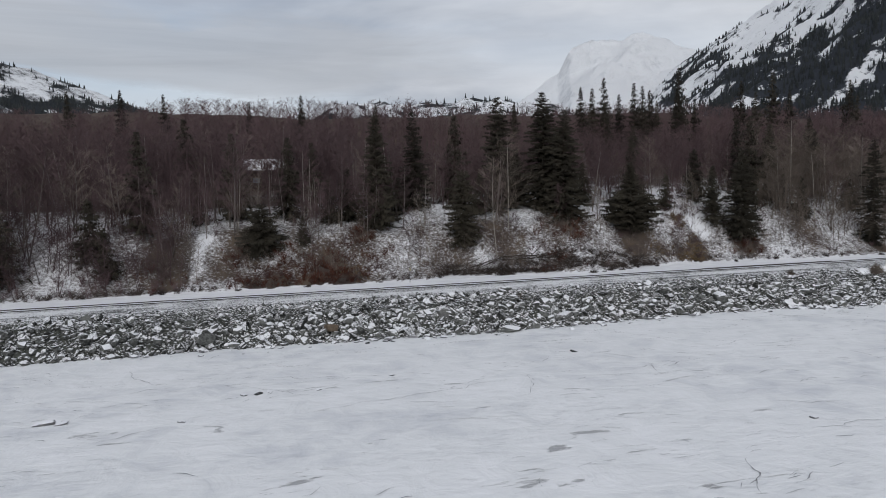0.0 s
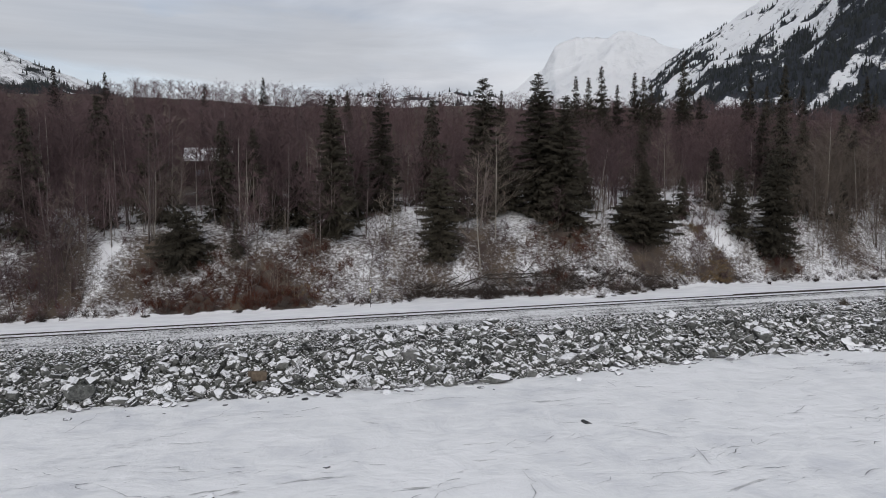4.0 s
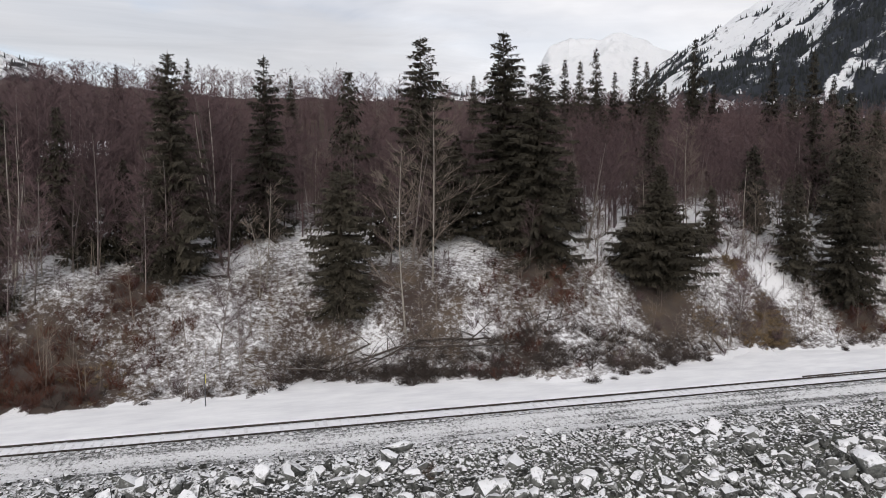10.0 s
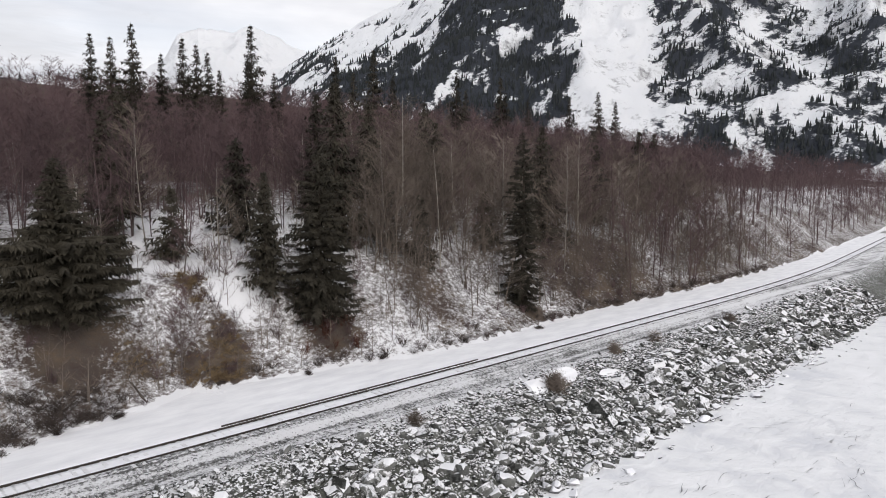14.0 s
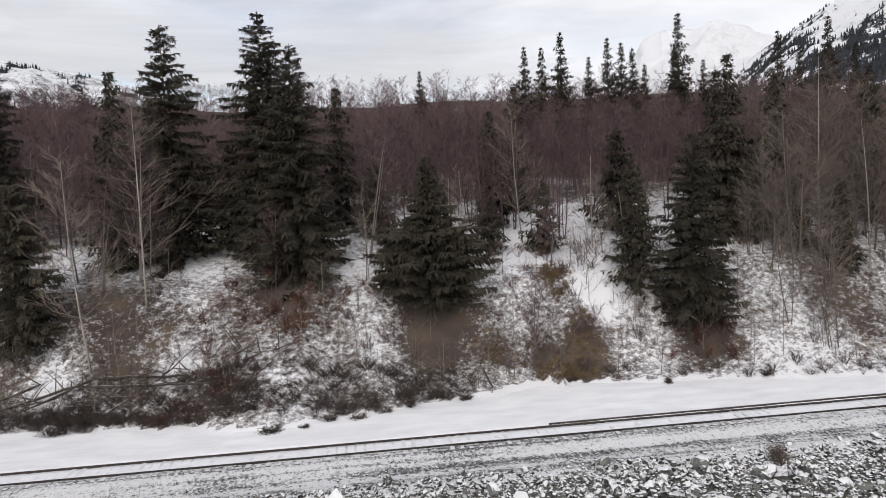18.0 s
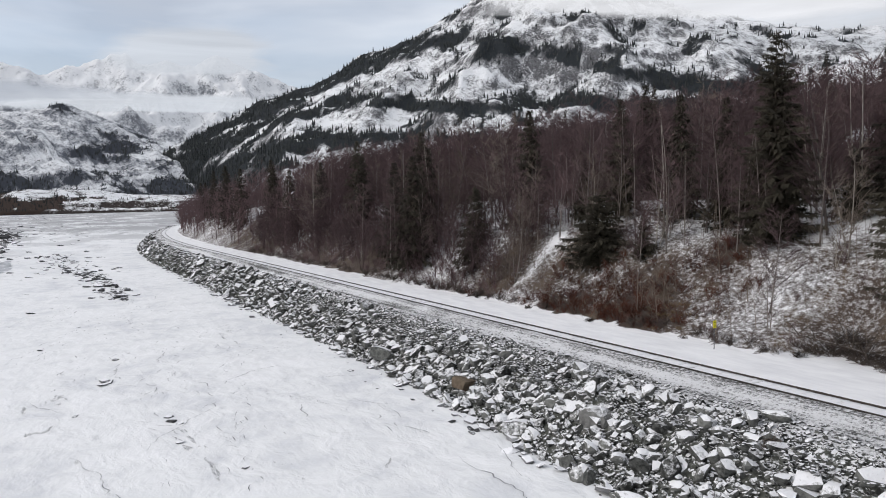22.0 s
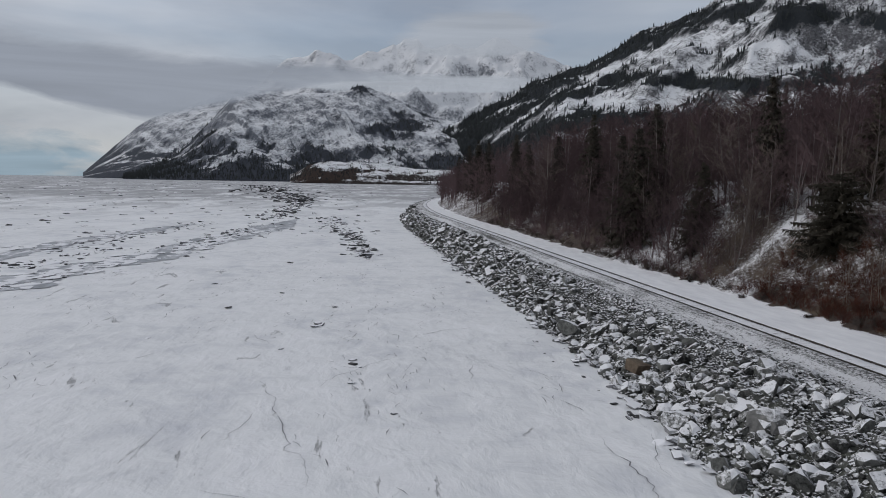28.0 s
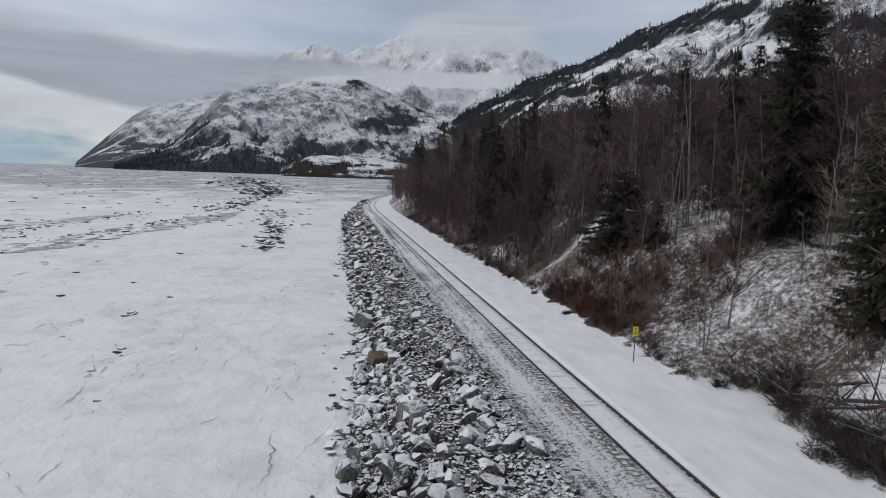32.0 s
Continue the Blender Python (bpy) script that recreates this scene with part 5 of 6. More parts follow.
# single boulders that stand out on the bank: x, y, z, length, width, height, turn
for k, (x, y, z, sx, sy, sz, turn, look_of) in enumerate((
        (-31.5, 38.1, 1.0, 1.4, 1.3, 1.55, 20, "rusty brown blocky boulder"), (-22.3, 38.8, 1.25, 1.5, 1.3, 1.35, 60, "large grey boulder capped with snow"),
        (-18.5, 40.2, 1.35, 1.05, 0.9, 1.1, 110, "tall pale grey boulder"), (-18.35, 41.3, 2.42, 0.6, 0.55, 0.5, 0, "rounded snow-white stone"),
        (-16.0, 41.5, 2.7, 1.1, 0.6, 0.5, 10, "dark flat stone"), (-12.0, 37.5, 0.65, 1.7, 1.3, 0.8, 30, "flat pale boulder"), (-17.6, 36.1, 0.25, 2.2, 0.9, 0.6, 8, "dark slab at the foot of the bank"),
        (-33.5, 40.6, 2.0, 1.7, 1.0, 1.0, -15, "pale tilted slab"), (16.9, 38.9, 1.0, 1.2, 1.1, 1.0, 80, "pale grey boulder"), (20.9, 38.7, 0.95, 1.5, 1.1, 0.9, 25, "reddish brown boulder"),
        (38.8, 37.3, 0.8, 2.2, 1.3, 1.5, 15, "dark pointed boulder"), (12.5, 38.9, 1.1, 1.3, 1.2, 1.5, 0, "blocky grey boulder"), (33.0, 38.6, 1.0, 1.5, 1.1, 1.3, 140, "tilted grey boulder"), (-4.0, 40.6, 2.05, 0.7, 0.6, 0.6, 0, "rounded snowy boulder"),
        (-25.5, 37.2, 0.5, 1.4, 1.0, 1.0, 70, "angular grey boulder"), (-9.5, 38.2, 1.0, 1.4, 1.0, 1.2, 20, "angular grey boulder"), (-41, 38.0, 0.9, 1.5, 1.1, 1.2, 50, "angular grey boulder"), (3.5, 38.4, 1.1, 1.5, 1.1, 1.2, 95, "angular grey boulder"))):
    me = stone_mesh(57) if "blocky" in look_of else boulder_mesh(300 + k, 2, 7)
    if "brown" in look_of:
        me.materials[0] = mat_brown_stone
    if "snow" in look_of or "pale" in look_of:
        me.materials[0] = mat_capped_stone
    if "pointed" in look_of:
        for vert in me.vertices:
            if vert.co.z > 0.1:
                vert.co = (vert.co.x * 0.75 + 0.08, vert.co.y * 0.8, vert.co.z * 1.1)
    part("boulder", me, bank, look_of, pose(x, y, z, 6 * math.sin(k), 8 * math.cos(k * 2), turn) @ Matrix.Diagonal((sx, sy, sz, 1)))

# ---- cabin in the wood ----
cabin = tagged(new("cabin"), "small dark wooden cabin with a snowy roof among birches", "cabin")
cabin.matrix_basis = pose(-37.0, 90.0, ground_at(-37.0, 90.0) - 0.15)
mat_boards = plain("dark_cabin_boards", (0.03, 0.022, 0.02), (0.085, 0.065, 0.055), 3.0)
mat_roof_snow = snowy("snow_on_roof", (0.08, 0.075, 0.075), (0.2, 0.19, 0.19), 1.6, 0.45, 0.8, 0.95)


def cabin_part(name, x, y, z, sx, sy, sz, mat, rx=0.0, label="", under=None):
    box = Mesh()
    box.box(Matrix(), sx, sy, sz)
    return part(name, box.data(name, mat), under or cabin, label, pose(x, y, z, rx))


for name, x, y, sx, sy in (("wall", 0, -2.2, 5.4, 0.16), ("wall", 0, 2.2, 5.4, 0.16), ("wall", -2.62, 0, 0.16, 4.24), ("wall", 2.62, 0, 0.16, 4.24)):
    cabin_part(name, x, y, 1.5, sx, sy, 3.0, mat_boards)
for side in (-1, 1):
    gable = Mesh()
    for dx in (-0.08, 0.08):
        gable.v += [Vector((side * 2.62 + dx, -2.28, 3.0)), Vector((side * 2.62 + dx, 2.28, 3.0)), Vector((side * 2.62 + dx, 0, 4.55))]
    gable.f += [(0, 1, 2), (3, 5, 4), (0, 3, 4, 1), (1, 4, 5, 2), (2, 5, 3, 0)]
    part("gable", gable.data("gable", mat_boards), cabin)
    cabin_part("roof_slope", 0, side * 1.32, 3.78, 6.0, 3.2, 0.14, mat_boards, -side * 34)
    cabin_part("roof_snow", 0, side * 1.36, 3.92, 5.9, 3.05, 0.14, mat_roof_snow, -side * 34, "thin snow lying on the roof")
cabin_part("door", 1.3, -2.30, 1.05, 0.9, 0.06, 2.0, mat_log)
window = cabin_part("window", -1.0, -2.30, 1.65, 1.1, 0.08, 0.9, mat_log)
cabin_part("pane", 0, -0.05, 0, 0.94, 0.03, 0.74, plain("dull_window_glass", (0.12, 0.13, 0.15), (0.2, 0.21, 0.23), 1.0, 0.15, 0.5), 0.0, "", window)

# ---- marker sign ----
sign = tagged(new("track_sign"), "yellow trackside marker sign on a thin post in the snow", "sign")
sign.matrix_basis = pose(-23.35, 47.6, 2.82)
post = Mesh()
post.tube([Vector((0, 0, -0.4)), Vector((0, 0, 0.7)), Vector((0, 0, 1.62))], [0.022, 0.022, 0.022], 8)
part("post", post.data("post", plain("dark_painted_post", (0.04, 0.04, 0.045), (0.09, 0.09, 0.095), 8.0, 0.6)), sign)
mat_yellow = plain("yellow_sign_paint", (0.62, 0.55, 0.02), (0.78, 0.70, 0.04), 3.0, 0.5, 0.4)
mat_black = plain("black_sign_paint", (0.02, 0.02, 0.02), (0.035, 0.035, 0.035), 5.0, 0.6)
bm = bmesh.new()
bmesh.ops.create_cube(bm, size=1, matrix=Matrix.Translation((0.028, 0, 1.42)) @ Matrix.Diagonal((0.012, 0.23, 0.38, 1)))
bmesh.ops.bevel(bm, geom=bm.edges[:], offset=0.004, segments=2, affect="EDGES")
me = bpy.data.meshes.new("plate")
bm.to_mesh(me)
bm.free()
me.materials.append(mat_yellow)
plate = part("plate", me, sign, "bright yellow plate")
for zz, w in ((1.52, 0.10), (1.43, 0.07), (1.34, 0.10)):
    bar = Mesh()
    bar.box(Matrix.Translation((0.037, 0, zz)), 0.004, w, 0.035)
    part("bar", bar.data("bar", mat_black), plate)

# ---- fallen logs ----
def log(points, r0, r1, label, branches, seed):
    r = random.Random(seed)
    root = tagged(new("fallen_log"), label, "fallen log")
    pts = [Vector((x, y, ground_at(x, y) + up)) for x, y, up in points]
    fine = []
    for a, c in zip(pts, pts[1:]):
        fine += [a.lerp(c, q) + Vector((0, r.uniform(-0.035, 0.035), r.uniform(-0.035, 0.035))) for q in (0, 0.25, 0.5, 0.75)]
    fine.append(pts[-1])
    body = Mesh()
    body.tube(fine, [(r0 + (r1 - r0) * i / (len(fine) - 1)) * r.uniform(0.75, 1.0) * (0.45 if i in (0, len(fine) - 1) else 1) for i in range(len(fine))], 9)
    part("trunk", body.data("trunk", mat_log, True), root)
    for _ in range(branches):
        k = r.randrange(1, len(fine))
        p = fine[k - 1].lerp(fine[k], r.random())
        d = Vector((r.uniform(-0.9, 0.9), r.uniform(-0.6, 0.3), r.uniform(0.1, 0.9))).normalized()
        l = r.uniform(0.6, 1.9)
        limb = Mesh()
        limb.tube([p, p + d * l * 0.5, p + d * l + Vector((0, 0, r.uniform(-0.2, 0.2)))], [0.03, 0.02, 0.006], 5)
        for _ in range(4):
            q = p + d * l * r.uniform(0.3, 0.9)
            e = Vector((r.uniform(-1, 1), r.uniform(-1, 1), r.uniform(-0.2, 0.8))) * 0.45
            limb.sliver(q, q + e, 0.008, Vector((0.2, 0.3, 1)))
        part("branch", limb.data("branch", mat_log), root)


log([(-20.8, 50.0, 0.2), (-17.6, 50.3, 0.3), (-13.2, 50.8, 0.5)], 0.03, 0.075, "long grey fallen log lying across the slope", 12, 1)
log([(-18.0, 49.8, 0.12), (-15.6, 50.2, 0.3), (-13.0, 50.7, 0.65)], 0.025, 0.07, "grey fallen trunk propped on another", 10, 2)
log([(-13.7, 50.6, 0.5), (-10.4, 50.1, 0.35), (-7.4, 49.3, 0.3)], 0.08, 0.035, "dark fallen trunk half buried in snow", 12, 3)
log([(-13.2, 51.0, 0.45), (-10.8, 50.8, 0.3), (-8.9, 50.4, 0.25)], 0.09, 0.05, "short weathered fallen log", 3, 4)
log([(-19.4, 50.6, 0.15), (-16.9, 50.9, 0.2), (-15.4, 51.2, 0.25)], 0.03, 0.07, "thin fallen stem with bare branches", 6, 5)
rng = random.Random(61)
for k in range(9):
    x, s = rng.uniform(-19, -5), rng.uniform(5.9, 7.0)
    a, l = rng.uniform(-0.5, 0.5), rng.uniform(1.2, 2.8)
    log([(x, 43.8 + s, 0.15), (x + math.cos(a) * l * 0.5, 43.8 + s + math.sin(a) * l * 0.5, rng.uniform(0.15, 0.45)), (x + math.cos(a) * l, 43.8 + s + math.sin(a) * l, rng.uniform(0.1, 0.6))],
        0.045, 0.015, "thin dark fallen stem tangled in brush", 5, 70 + k)
log([(4.6, 49.2, 0.1), (4.2, 50.2, 0.5)], 0.07, 0.03, "short broken snag on the bank", 1, 6)

# ---- bushes at the edge of the snow ----
def bush(seed, stems, tall, wide, mat):
    """A rounded leafless bush: stems fanning to a dome, with a mesh of fine twigs near its skin."""
    r = random.Random(seed)
    mesh = Mesh()
    lobes = [(r.uniform(-0.5, 0.5) * wide, r.uniform(-0.5, 0.5) * wide, r.uniform(0.6, 1.0)) for _ in range(4)]
    for _ in range(stems):
        ox, oy, size = r.choice(lobes)
        a, up = r.uniform(0, 6.283), r.random() ** 0.7
        flat = math.sqrt(1 - up * up)
        d = Vector((math.cos(a) * flat * wide, math.sin(a) * flat * wide, up * tall)) * size * r.uniform(0.7, 1.05)
        base = Vector((ox, oy, -0.1))
        mesh.hair(base, base + d, 0.011)
        for _ in range(3):
            s0 = base + d * r.uniform(0.55, 1.0)
            mesh.hair(s0, s0 + Vector((r.uniform(-0.3, 0.3), r.uniform(-0.3, 0.3), r.uniform(-0.05, 0.2))) * wide, 0.008)
    v, f = mesh.arrays()
    return array_mesh("edge_bush", v, f, mat)


bush_meshes = [bush(900 + i, 200, 0.5, 0.45, mat_dark_twig) for i in range(5)]
bank_bush_meshes = [bush(940 + i, 240, 0.7, 0.5, mat_grey_twig) for i in range(3)]
rng = random.Random(44)
for x, s in ((-5.0, 1.1), (-3.7, 0.8), (-2.7, 0.9), (-1.5, 0.9), (-0.4, 0.9), (0.8, 0.7), (3.2, 0.8), (-13.9, 1.5), (-12.8, 1.2), (-15.0, 1.2), (-32.9, 0.9), (-39.0, 0.9), (-26.0, 0.6),
                (-21.3, 0.8), (-20.0, 0.9), (8.6, 0.7), (12.8, 0.7), (17.4, 0.9), (23.5, 0.8), (30.5, 0.9), (-45.5, 0.9), (-52, 0.9)):
    y = float(track_y(x)) + 3.55 + float(edge_shift(x)) + rng.uniform(-0.2, 0.3)
    b_ob = new("edge_bush", rng.choice(bush_meshes))
    b_ob.matrix_basis = pose(x, y, max(ground_at(x, y), 2.95), 0, 0, rng.uniform(0, 360)) @ Matrix.Diagonal((s, s, s, 1))
    tagged(b_ob, "round leafless bush poking through the snow edge", "bush", "bushes at the snow edge")
for x, y, s in ((22.2, 39.9, 1.9), (22.7, 40.0, 1.5), (21.8, 39.8, 1.4), (30.0, 41.3, 1.4), (34.5, 41.2, 1.5), (13.0, 40.6, 1.2), (-15.0, 39.9, 1.0), (45, 41.0, 1.3)):
    b_ob = new("bank_bush", rng.choice(bank_bush_meshes))
    b_ob.matrix_basis = pose(x, y, bank_z(y - 43.8, x) + 0.05, 0, 0, rng.uniform(0, 360)) @ Matrix.Diagonal((s, s, s * 1.1, 1))
    tagged(b_ob, "dark leafless shrub growing among the bank stones", "bush")

# ---- ice: leads, rubble, cracks ----
def lead(name, label, spine, width, seed):
    """A flat grey lead of refrozen water winding over the ice."""
    pts = np.array(spine, dtype=float)
    t = np.linspace(0, len(pts) - 1, 160)
    cx, cy = np.interp(t, np.arange(len(pts)), pts[:, 0]), np.interp(t, np.arange(len(pts)), pts[:, 1])
    dx, dy = np.gradient(cx), np.gradient(cy)
    n_len = np.hypot(dx, dy)
    nx, ny = -dy / n_len, dx / n_len
    a = width * (0.5 + 0.32 * lumps(t * 3, t * 0, 1.3, seed) + 0.2 * lumps(t * 3, t * 0, 0.33, seed + 2))
    c = width * (0.5 + 0.32 * lumps(t * 3, t * 0, 1.1, seed + 4) + 0.2 * lumps(t * 3, t * 0, 0.29, seed + 6))
    taper = np.clip(np.minimum(t * 1.5, (len(pts) - 1 - t) * 1.5), 0.04, 1)
    v = np.stack([np.stack([cx + nx * a * taper, cy + ny * a * taper, cx * 0 + 0.045], -1), np.stack([cx - nx * c * taper, cy - ny * c * taper, cx * 0 + 0.045], -1)], 1)
    return tagged(new(name, array_mesh(name, v.reshape(-1, 3), grid_faces(160, 2), mat_lead)), label, "ice lead", kind="structure")


lead("ice_lead_1", "grey refrozen lead winding through the snowy ice", [(-40, -18), (-52, -13), (-63, -7), (-76, -2.5), (-92, 1.8), (-113, 6), (-135, 10.5), (-170, 15)], 6.5, 1.0)
lead("ice_lead_2", "thin grey lead in the sea ice", [(-70, -16), (-90, -15.5), (-108, -14), (-128, -10.5), (-150, -4)], 4.0, 3.0)
rng = random.Random(51)
floes = []


def rubble_line(x0, y0, x1, y1, count, spread, big):
    for _ in range(count):
        q = rng.random()
        size = big * rng.choice((0.3, 0.4, 0.6, 1.0)) * rng.uniform(0.7, 1.3)
        floes.append((x0 + (x1 - x0) * q + rng.gauss(0, spread * 1.5), y0 + (y1 - y0) * q + rng.gauss(0, spread), size * 0.05, size, size * 0.35, rng.uniform(0, 6.28), rng.uniform(-0.3, 0.3), rng.uniform(-0.3, 0.3)))


rubble_line(-88, 27.5, -128, 26.2, 190, 0.9, 1.1)
rubble_line(-120, 25.5, -175, 22.0, 130, 1.8, 1.0)
rubble_line(-170, 8, -290, 11, 200, 2.5, 1.8)
rubble_line(-280, 9, -420, 0, 260, 5, 2.6)
rubble_line(-400, -2, -800, -60, 260, 12, 4.0)
rubble_line(-70, -11, -100, -6, 70, 1.3, 0.9)
rubble_line(-92, 0, -150, 9, 90, 1.6, 1.0)
rubble_line(-95, -12, -160, -2, 70, 2.0, 1.0)
for _ in range(800):
    x = -120 - 900 * rng.random() ** 1.3
    size = rng.uniform(0.4, 1.3) * (1 + (-x) / 500)
    floes.append((x, rng.uniform(-0.75, 0.05) * (-x) + 25, size * 0.04, size, size * 0.22, rng.uniform(0, 6.28), 0.1, 0.1))
for x, y, size in ((-47.5, 22.3, 0.95), (-47.0, 22.5, 0.6), (-46.6, 22.1, 0.7), (-53.6, 23.5, 0.55), (-53.9, 15.5, 0.7), (-82, 18.4, 0.9), (-37.6, 24.4, 0.5), (-33.4, 24.2, 0.45), (-15.5, 28.0, 0.5), (-28.7, 25.9, 0.35), (-10.3, 11.3, 0.5), (-91, 24.5, 1.0), (-36.8, 24.4, 0.5), (-36.2, 24.7, 0.35),
                   (-40.5, 20.4, 0.4), (-60.5, 19.0, 0.5), (-66, 12.5, 0.6), (-44, 12.2, 0.4), (-70, 22.0, 0.5)):
    floes.append((x, y, size * 0.04, size, size * 0.35, rng.uniform(0, 6.28), rng.uniform(-0.2, 0.2), rng.uniform(-0.2, 0.2)))
for _ in range(150):  # slabs and crumbs lying off the foot of the bank
    x = rng.uniform(-120, 60)
    size = rng.choice((0.15, 0.2, 0.3, 0.45)) * rng.uniform(0.8, 1.4)
    floes.append((x, float(track_y(x)) + float(foot_s(x)) - 0.2 - abs(rng.gauss(0, 0.75)), size * 0.03, size * 0.9, size * 0.3, rng.uniform(-0.4, 0.4), rng.uniform(-0.25, 0.25), rng.uniform(-0.25, 0.25)))
slabs = []
for _ in range(36):  # flat cracked plates where the ice meets the stones
    x = rng.uniform(-110, 60)
    size = rng.uniform(0.4, 0.9)
    slabs.append((x, float(track_y(x)) + float(foot_s(x)) + rng.gauss(-0.2, 0.5), rng.uniform(0.0, 0.08), size, rng.uniform(0.12, 0.26), rng.uniform(-0.6, 0.6), rng.uniform(-0.3, 0.3), rng.uniform(-0.2, 0.4)))
for (x0, y0), (x1, y1) in (((-52, -13), (-63, -7)), ((-63, -7), (-76, -2.5)), ((-76, -2.5), (-92, 1.8)), ((-92, 1.8), (-113, 6)), ((-113, 6), (-135, 10.5)), ((-90, -15.5), (-128, -10.5))):
    for _ in range(34):  # snowy floes stranded in the grey leads
        q, size = rng.random(), rng.uniform(0.4, 2.0)
        slabs.append((x0 + (x1 - x0) * q, y0 + (y1 - y0) * q + rng.gauss(0, 1.7), 0.05, size * 1.5, rng.uniform(0.10, 0.25), rng.uniform(-0.6, 0.2), rng.uniform(-0.05, 0.05), rng.uniform(-0.05, 0.05)))
        floes.append((x0 + (x1 - x0) * q, y0 + (y1 - y0) * q + rng.gauss(0, 2.4), 0.03, size * 0.5, size * 0.14, rng.uniform(0, 6.28), 0.1, 0.1))
v, f = scatter(stone_arrays, slabs)
humps = []
for _ in range(420):  # snowed-over blocks where the ice meets the stones
    x, size = rng.uniform(-110, 60), rng.uniform(0.25, 0.85)
    humps.append((x, float(track_y(x)) + float(foot_s(x)) + rng.gauss(0.1, 0.5), rng.uniform(0.0, 0.12), size, size * rng.uniform(0.35, 0.7), rng.uniform(0, 6.28), rng.uniform(-0.3, 0.3), rng.uniform(-0.3, 0.4)))
hv, hf = scatter(block_arrays, humps)
tagged(new("snowy_foot_stones", array_mesh("snowy_foot_stones", hv, hf, mat_slab)), "snowed-over grey stones along the foot of the bank", "stones", kind="stuff")
tagged(new("ice_slabs", array_mesh("ice_slabs", v, f, mat_slab)), "tilted snowy ice slabs along the foot of the bank", "ice slabs", kind="stuff")
v, f = scatter(stone_arrays, floes)
tagged(new("ice_rubble", array_mesh("ice_rubble", v, f, mat_floe)), "dark dirty blocks of broken ice scattered on the snow", "ice rubble", kind="stuff")


def cracks(count, seed):
    r = random.Random(seed)
    v, f = [], []
    drift_x, drift_y, drift_a = -20.0, 20.0, 0.1
    starts = [(-21.7, 22.3, 3.1, 14), (-25.0, 33.7, -0.1, 6), (-26.1, 19.0, 2.9, 4), (-32.5, 22.6, 2.7, 8)]
    for k in range(count):
        if k < len(starts):
            x, y, a, length = starts[k]
        else:
            if k < 70:
                x, y, a, length = r.uniform(-75, 20), r.uniform(-5, 35), r.choice((0.2, 3.0, 2.6, 1.4)) + r.uniform(-0.5, 0.5), r.uniform(1, 6)
            else:  # short dark dashes lying in drifts
                if k % 9 == 0:
                    drift_x, drift_y, drift_a = r.uniform(-85, 35), r.uniform(-8, 34), r.uniform(-0.5, 0.4)
                along = r.gauss(0, 3.0)
                x, y = drift_x + along * math.cos(drift_a) + r.gauss(0, 0.5), drift_y + along * math.sin(drift_a) + r.gauss(0, 0.5)
                a, length = drift_a + r.uniform(-0.4, 0.4), r.uniform(0.7, 1.5)
        n_steps = int(length / 0.35)
        wide = r.uniform(0.008, 0.024)
        base = len(v)
        for i in range(n_steps + 1):
            w = wide * (0.3 + r.random()) * math.sin(math.pi * (i + 0.2) / (n_steps + 0.4))
            v.append((x - math.sin(a) * w, y + math.cos(a) * w, 0.04))
            v.append((x + math.sin(a) * w, y - math.cos(a) * w, 0.04))
            a += r.gauss(0, 0.05)
            kink = a + r.gauss(0, 0.3)
            x, y = x + math.cos(kink) * 0.35, y + math.sin(kink) * 0.35
            if i:
                p = base + i * 2
                f.append((p - 2, p - 1, p + 1, p))
    return np.array(v), np.array(f)


v, f = cracks(1150, 5)
tagged(new("ice_cracks", array_mesh("ice_cracks", v, f, mat_crack)), "thin dark cracks winding across the snowy ice", "ice cracks", kind="stuff")


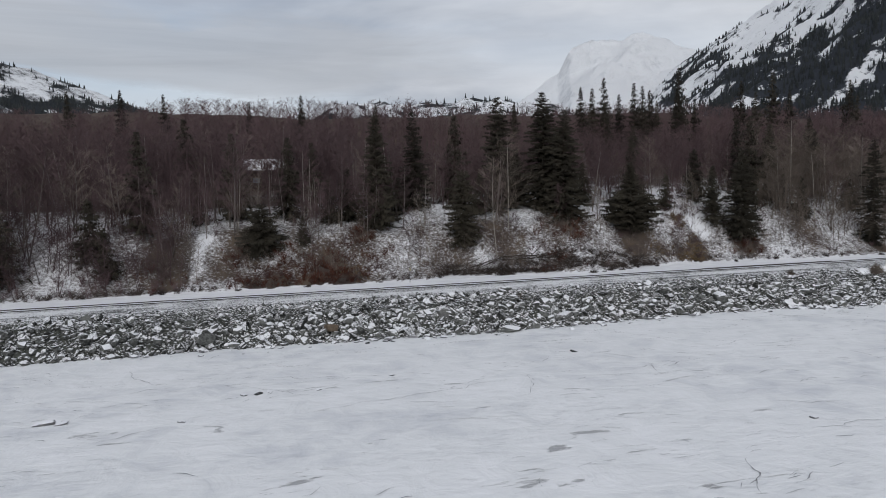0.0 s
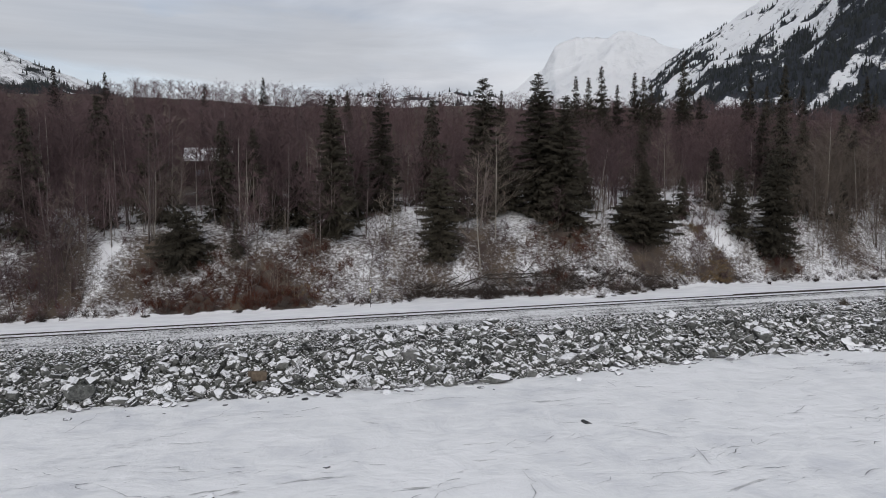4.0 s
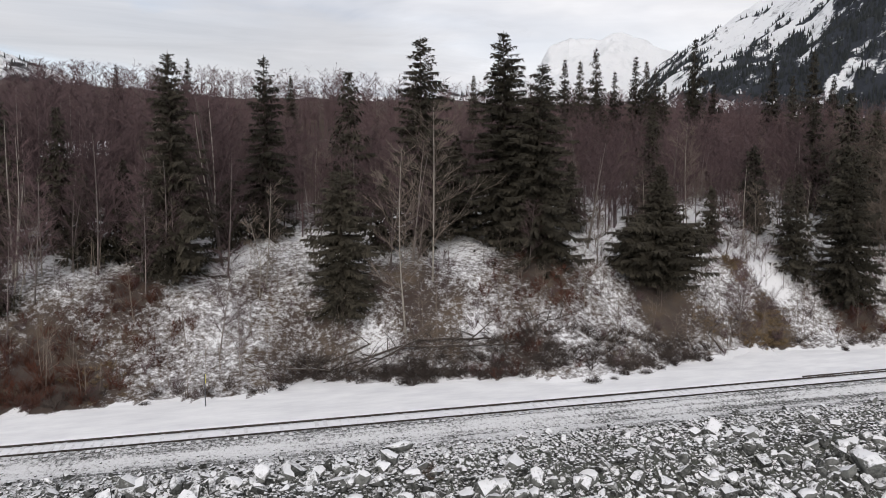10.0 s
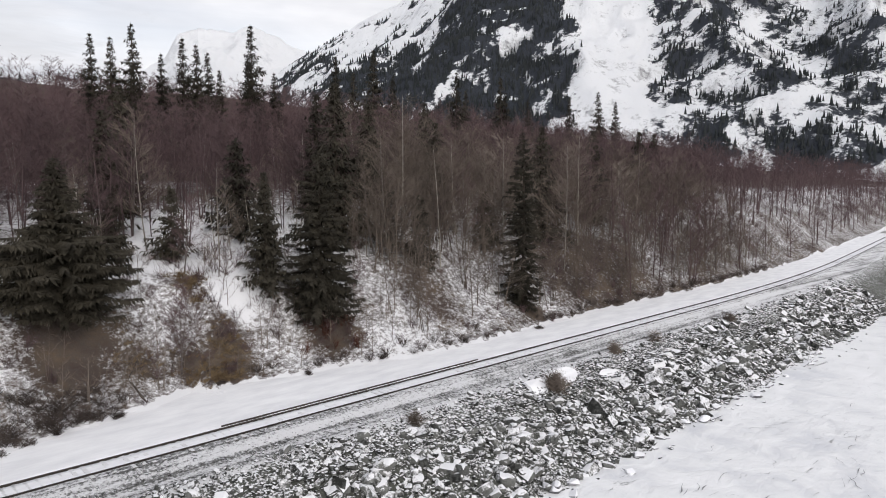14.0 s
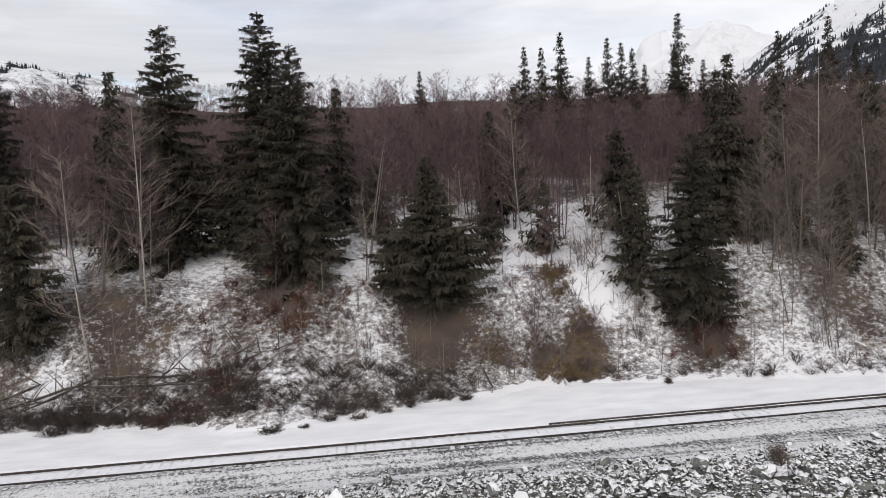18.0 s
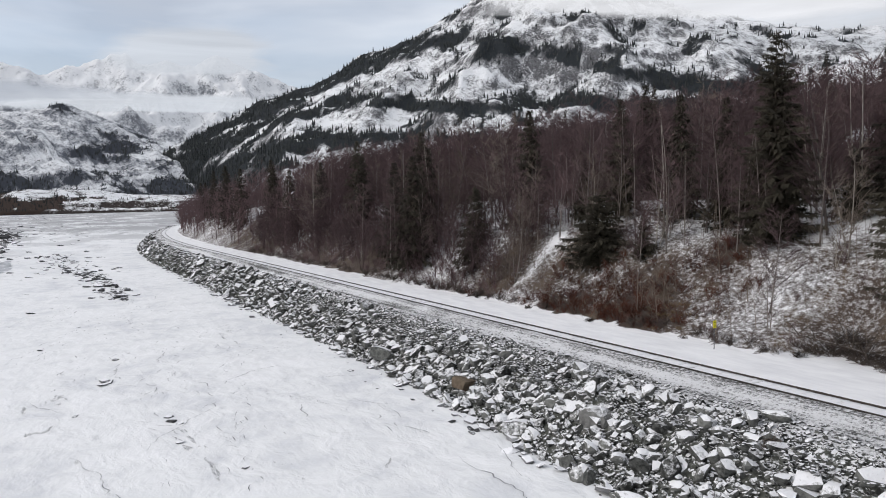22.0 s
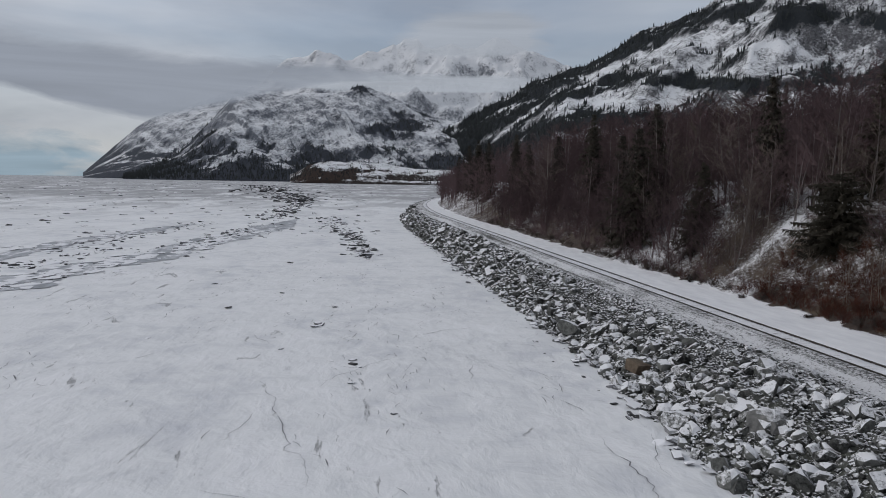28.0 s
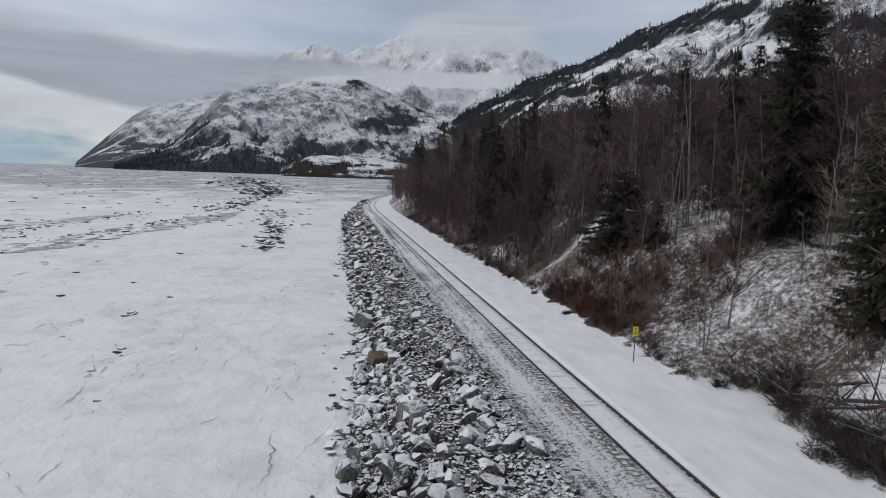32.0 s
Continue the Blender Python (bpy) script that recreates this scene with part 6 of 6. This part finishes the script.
# ---- cloud banks before the far peaks ----
def cloud_bank(name, label, b0, b1, low, high, dist, tone, seed, opacity):
    mat = bpy.data.materials.new(name)
    mat.use_nodes = True
    g = Nodes(mat.node_tree)
    edge = g.add("ShaderNodeAttribute")
    edge.attribute_name = "cloud_body"
    pos = position(g)
    puff = g.noise(g.mapping(pos, (0.0022, 0.0022, 0.009), (seed, seed, 0)), 1.0, 7.0, 0.6, 0.4)
    wisp = g.noise(g.mapping(pos, (0.0012, 0.0012, 0.016), (seed * 2, 0, seed)), 1.0, 6.0, 0.6, 0.6)
    shade = g.ramp(wisp, [(0.3, tuple(c * 0.88 for c in tone)), (0.7, tuple(c * 1.14 for c in tone))])
    fac = g.math("ADD", g.math("MULTIPLY", edge.outputs["Fac"], 1.3), g.math("MULTIPLY", g.math("SUBTRACT", puff, 0.75), 1.7))
    fac = g.math("MULTIPLY", g.ramp(fac, [(0.0, 0.0), (0.5, 1.0)]), opacity)
    mixed = g.add("ShaderNodeMixShader", {0: fac, 1: g.add("ShaderNodeBsdfTransparent").outputs[0], 2: g.add("ShaderNodeEmission", {"Color": shade, "Strength": 1.0}).outputs[0]})
    g.add("ShaderNodeOutputMaterial", {0: mixed.outputs[0]})
    nu, nv = 60, 14
    v = np.zeros((nu, nv, 3))
    body = np.zeros((nu, nv))
    for i in range(nu):
        q = i / (nu - 1)
        t = radians(b0 + (b1 - b0) * q)
        for j in range(nv):
            w = j / (nv - 1)
            at = b0 + (b1 - b0) * q
            e0 = np.interp(at, [p[0] for p in low], [p[1] for p in low])
            e1 = np.interp(at, [p[0] for p in high], [p[1] for p in high])
            e = radians(e0 + (e1 - e0) * w)
            d = dist / METRE
            v[i, j] = (EYE_X + d * math.sin(t), EYE_Y + d * math.cos(t), EYE_Z + d * math.tan(e))
            body[i, j] = min(1, 3 * q, 3 * (1 - q)) * min(1, 4.5 * w, 2.2 * (1 - w))
    me = array_mesh(name, v.reshape(-1, 3), grid_faces(nu, nv), mat, True)
    me.attributes.new("cloud_body", "FLOAT", "POINT").data.foreach_set("value", body.astype(np.float32).ravel())
    ob = tagged(new(name, me), label, "cloud", kind="structure")
    return ob


cloud_bank("backdrop_stratus", "long grey layer of low cloud", -165, -72, [(-165, 7), (-113, 5.2), (-103.5, 3.4), (-98, 4.9), (-90, 7.2), (-72, 8.0)], [(-165, 13), (-113, 11.0), (-98, 9.9), (-84, 9.2), (-72, 9.0)], 2900, (0.37, 0.40, 0.45), 2.0, 0.95)
cloud_bank("backdrop_cloud_band", "pale band of cloud across the far peaks", -100, -66, [(-100, 6.6), (-66, 6.9)], [(-100, 9.0), (-66, 8.7)], 3850, (0.52, 0.55, 0.59), 5.0, 0.9)
cloud_bank("backdrop_cap_cloud", "soft grey cloud hiding the tops of the far peaks", -87, -71, [(-87, 9.6), (-81, 9.2), (-71, 9.4)], [(-87, 14), (-71, 15)], 3900, (0.50, 0.53, 0.57), 3.0, 0.85)
cloud_bank("backdrop_sea_haze", "blue-grey haze low over the sea horizon", -150, -98, [(-150, -2.6), (-98, -2.6)], [(-150, 5.2), (-98, 4.2)], 4700, (0.37, 0.47, 0.53), 6.0, 1.0)
cloud_bank("backdrop_peak_cloud", "thin pale cloud veiling the white peak", 10, 42, [(10, 6.0), (42, 6.0)], [(10, 16.0), (42, 16.0)], 4000, (0.78, 0.79, 0.81), 8.0, 0.2)
cloud_bank("backdrop_summit_mist", "pale mist hiding the summit of the wooded mountain", -62, -22, [(-62, 14.2), (-44, 12.8), (-22, 9.6)], [(-62, 22), (-22, 18)], 2600, (0.66, 0.67, 0.69), 7.0, 0.85)
cloud_bank("backdrop_inland_stratus", "broad grey layer of cloud over the inland valley", -44, 25, [(-44, 9.5), (-18, 8.6), (-5, 7.2), (14, 7.4), (25, 9.5)], [(-44, 15.5), (25, 16)], 3000, (0.52, 0.53, 0.55), 4.0, 0.7)
for x, y, sx, sy in ((21.2, 40.6, 1.5, 0.9), (23.6, 40.7, 1.7, 1.0), (27.0, 39.6, 1.6, 0.9), (31.5, 39.4, 1.4, 0.8), (10.5, 37.2, 1.4, 0.8)):
    drift = boulder_mesh(int(x * 10) + 500, 2, 5, mat_bench)
    part("snow_patch", drift, bank, "smooth white snow drift lodged between the stones", pose(x, y, bank_z(y - 43.8, x) + 0.12, 29, 0, 0) @ Matrix.Diagonal((sx * 1.3, sy * 1.2, 0.22, 1)))

# ---- from paces to metres ----
for ob in list(scene.objects):
    if ob.parent is None and ob.type in {"MESH", "EMPTY"}:
        ob.matrix_basis = Matrix.Scale(METRE, 4) @ ob.matrix_basis
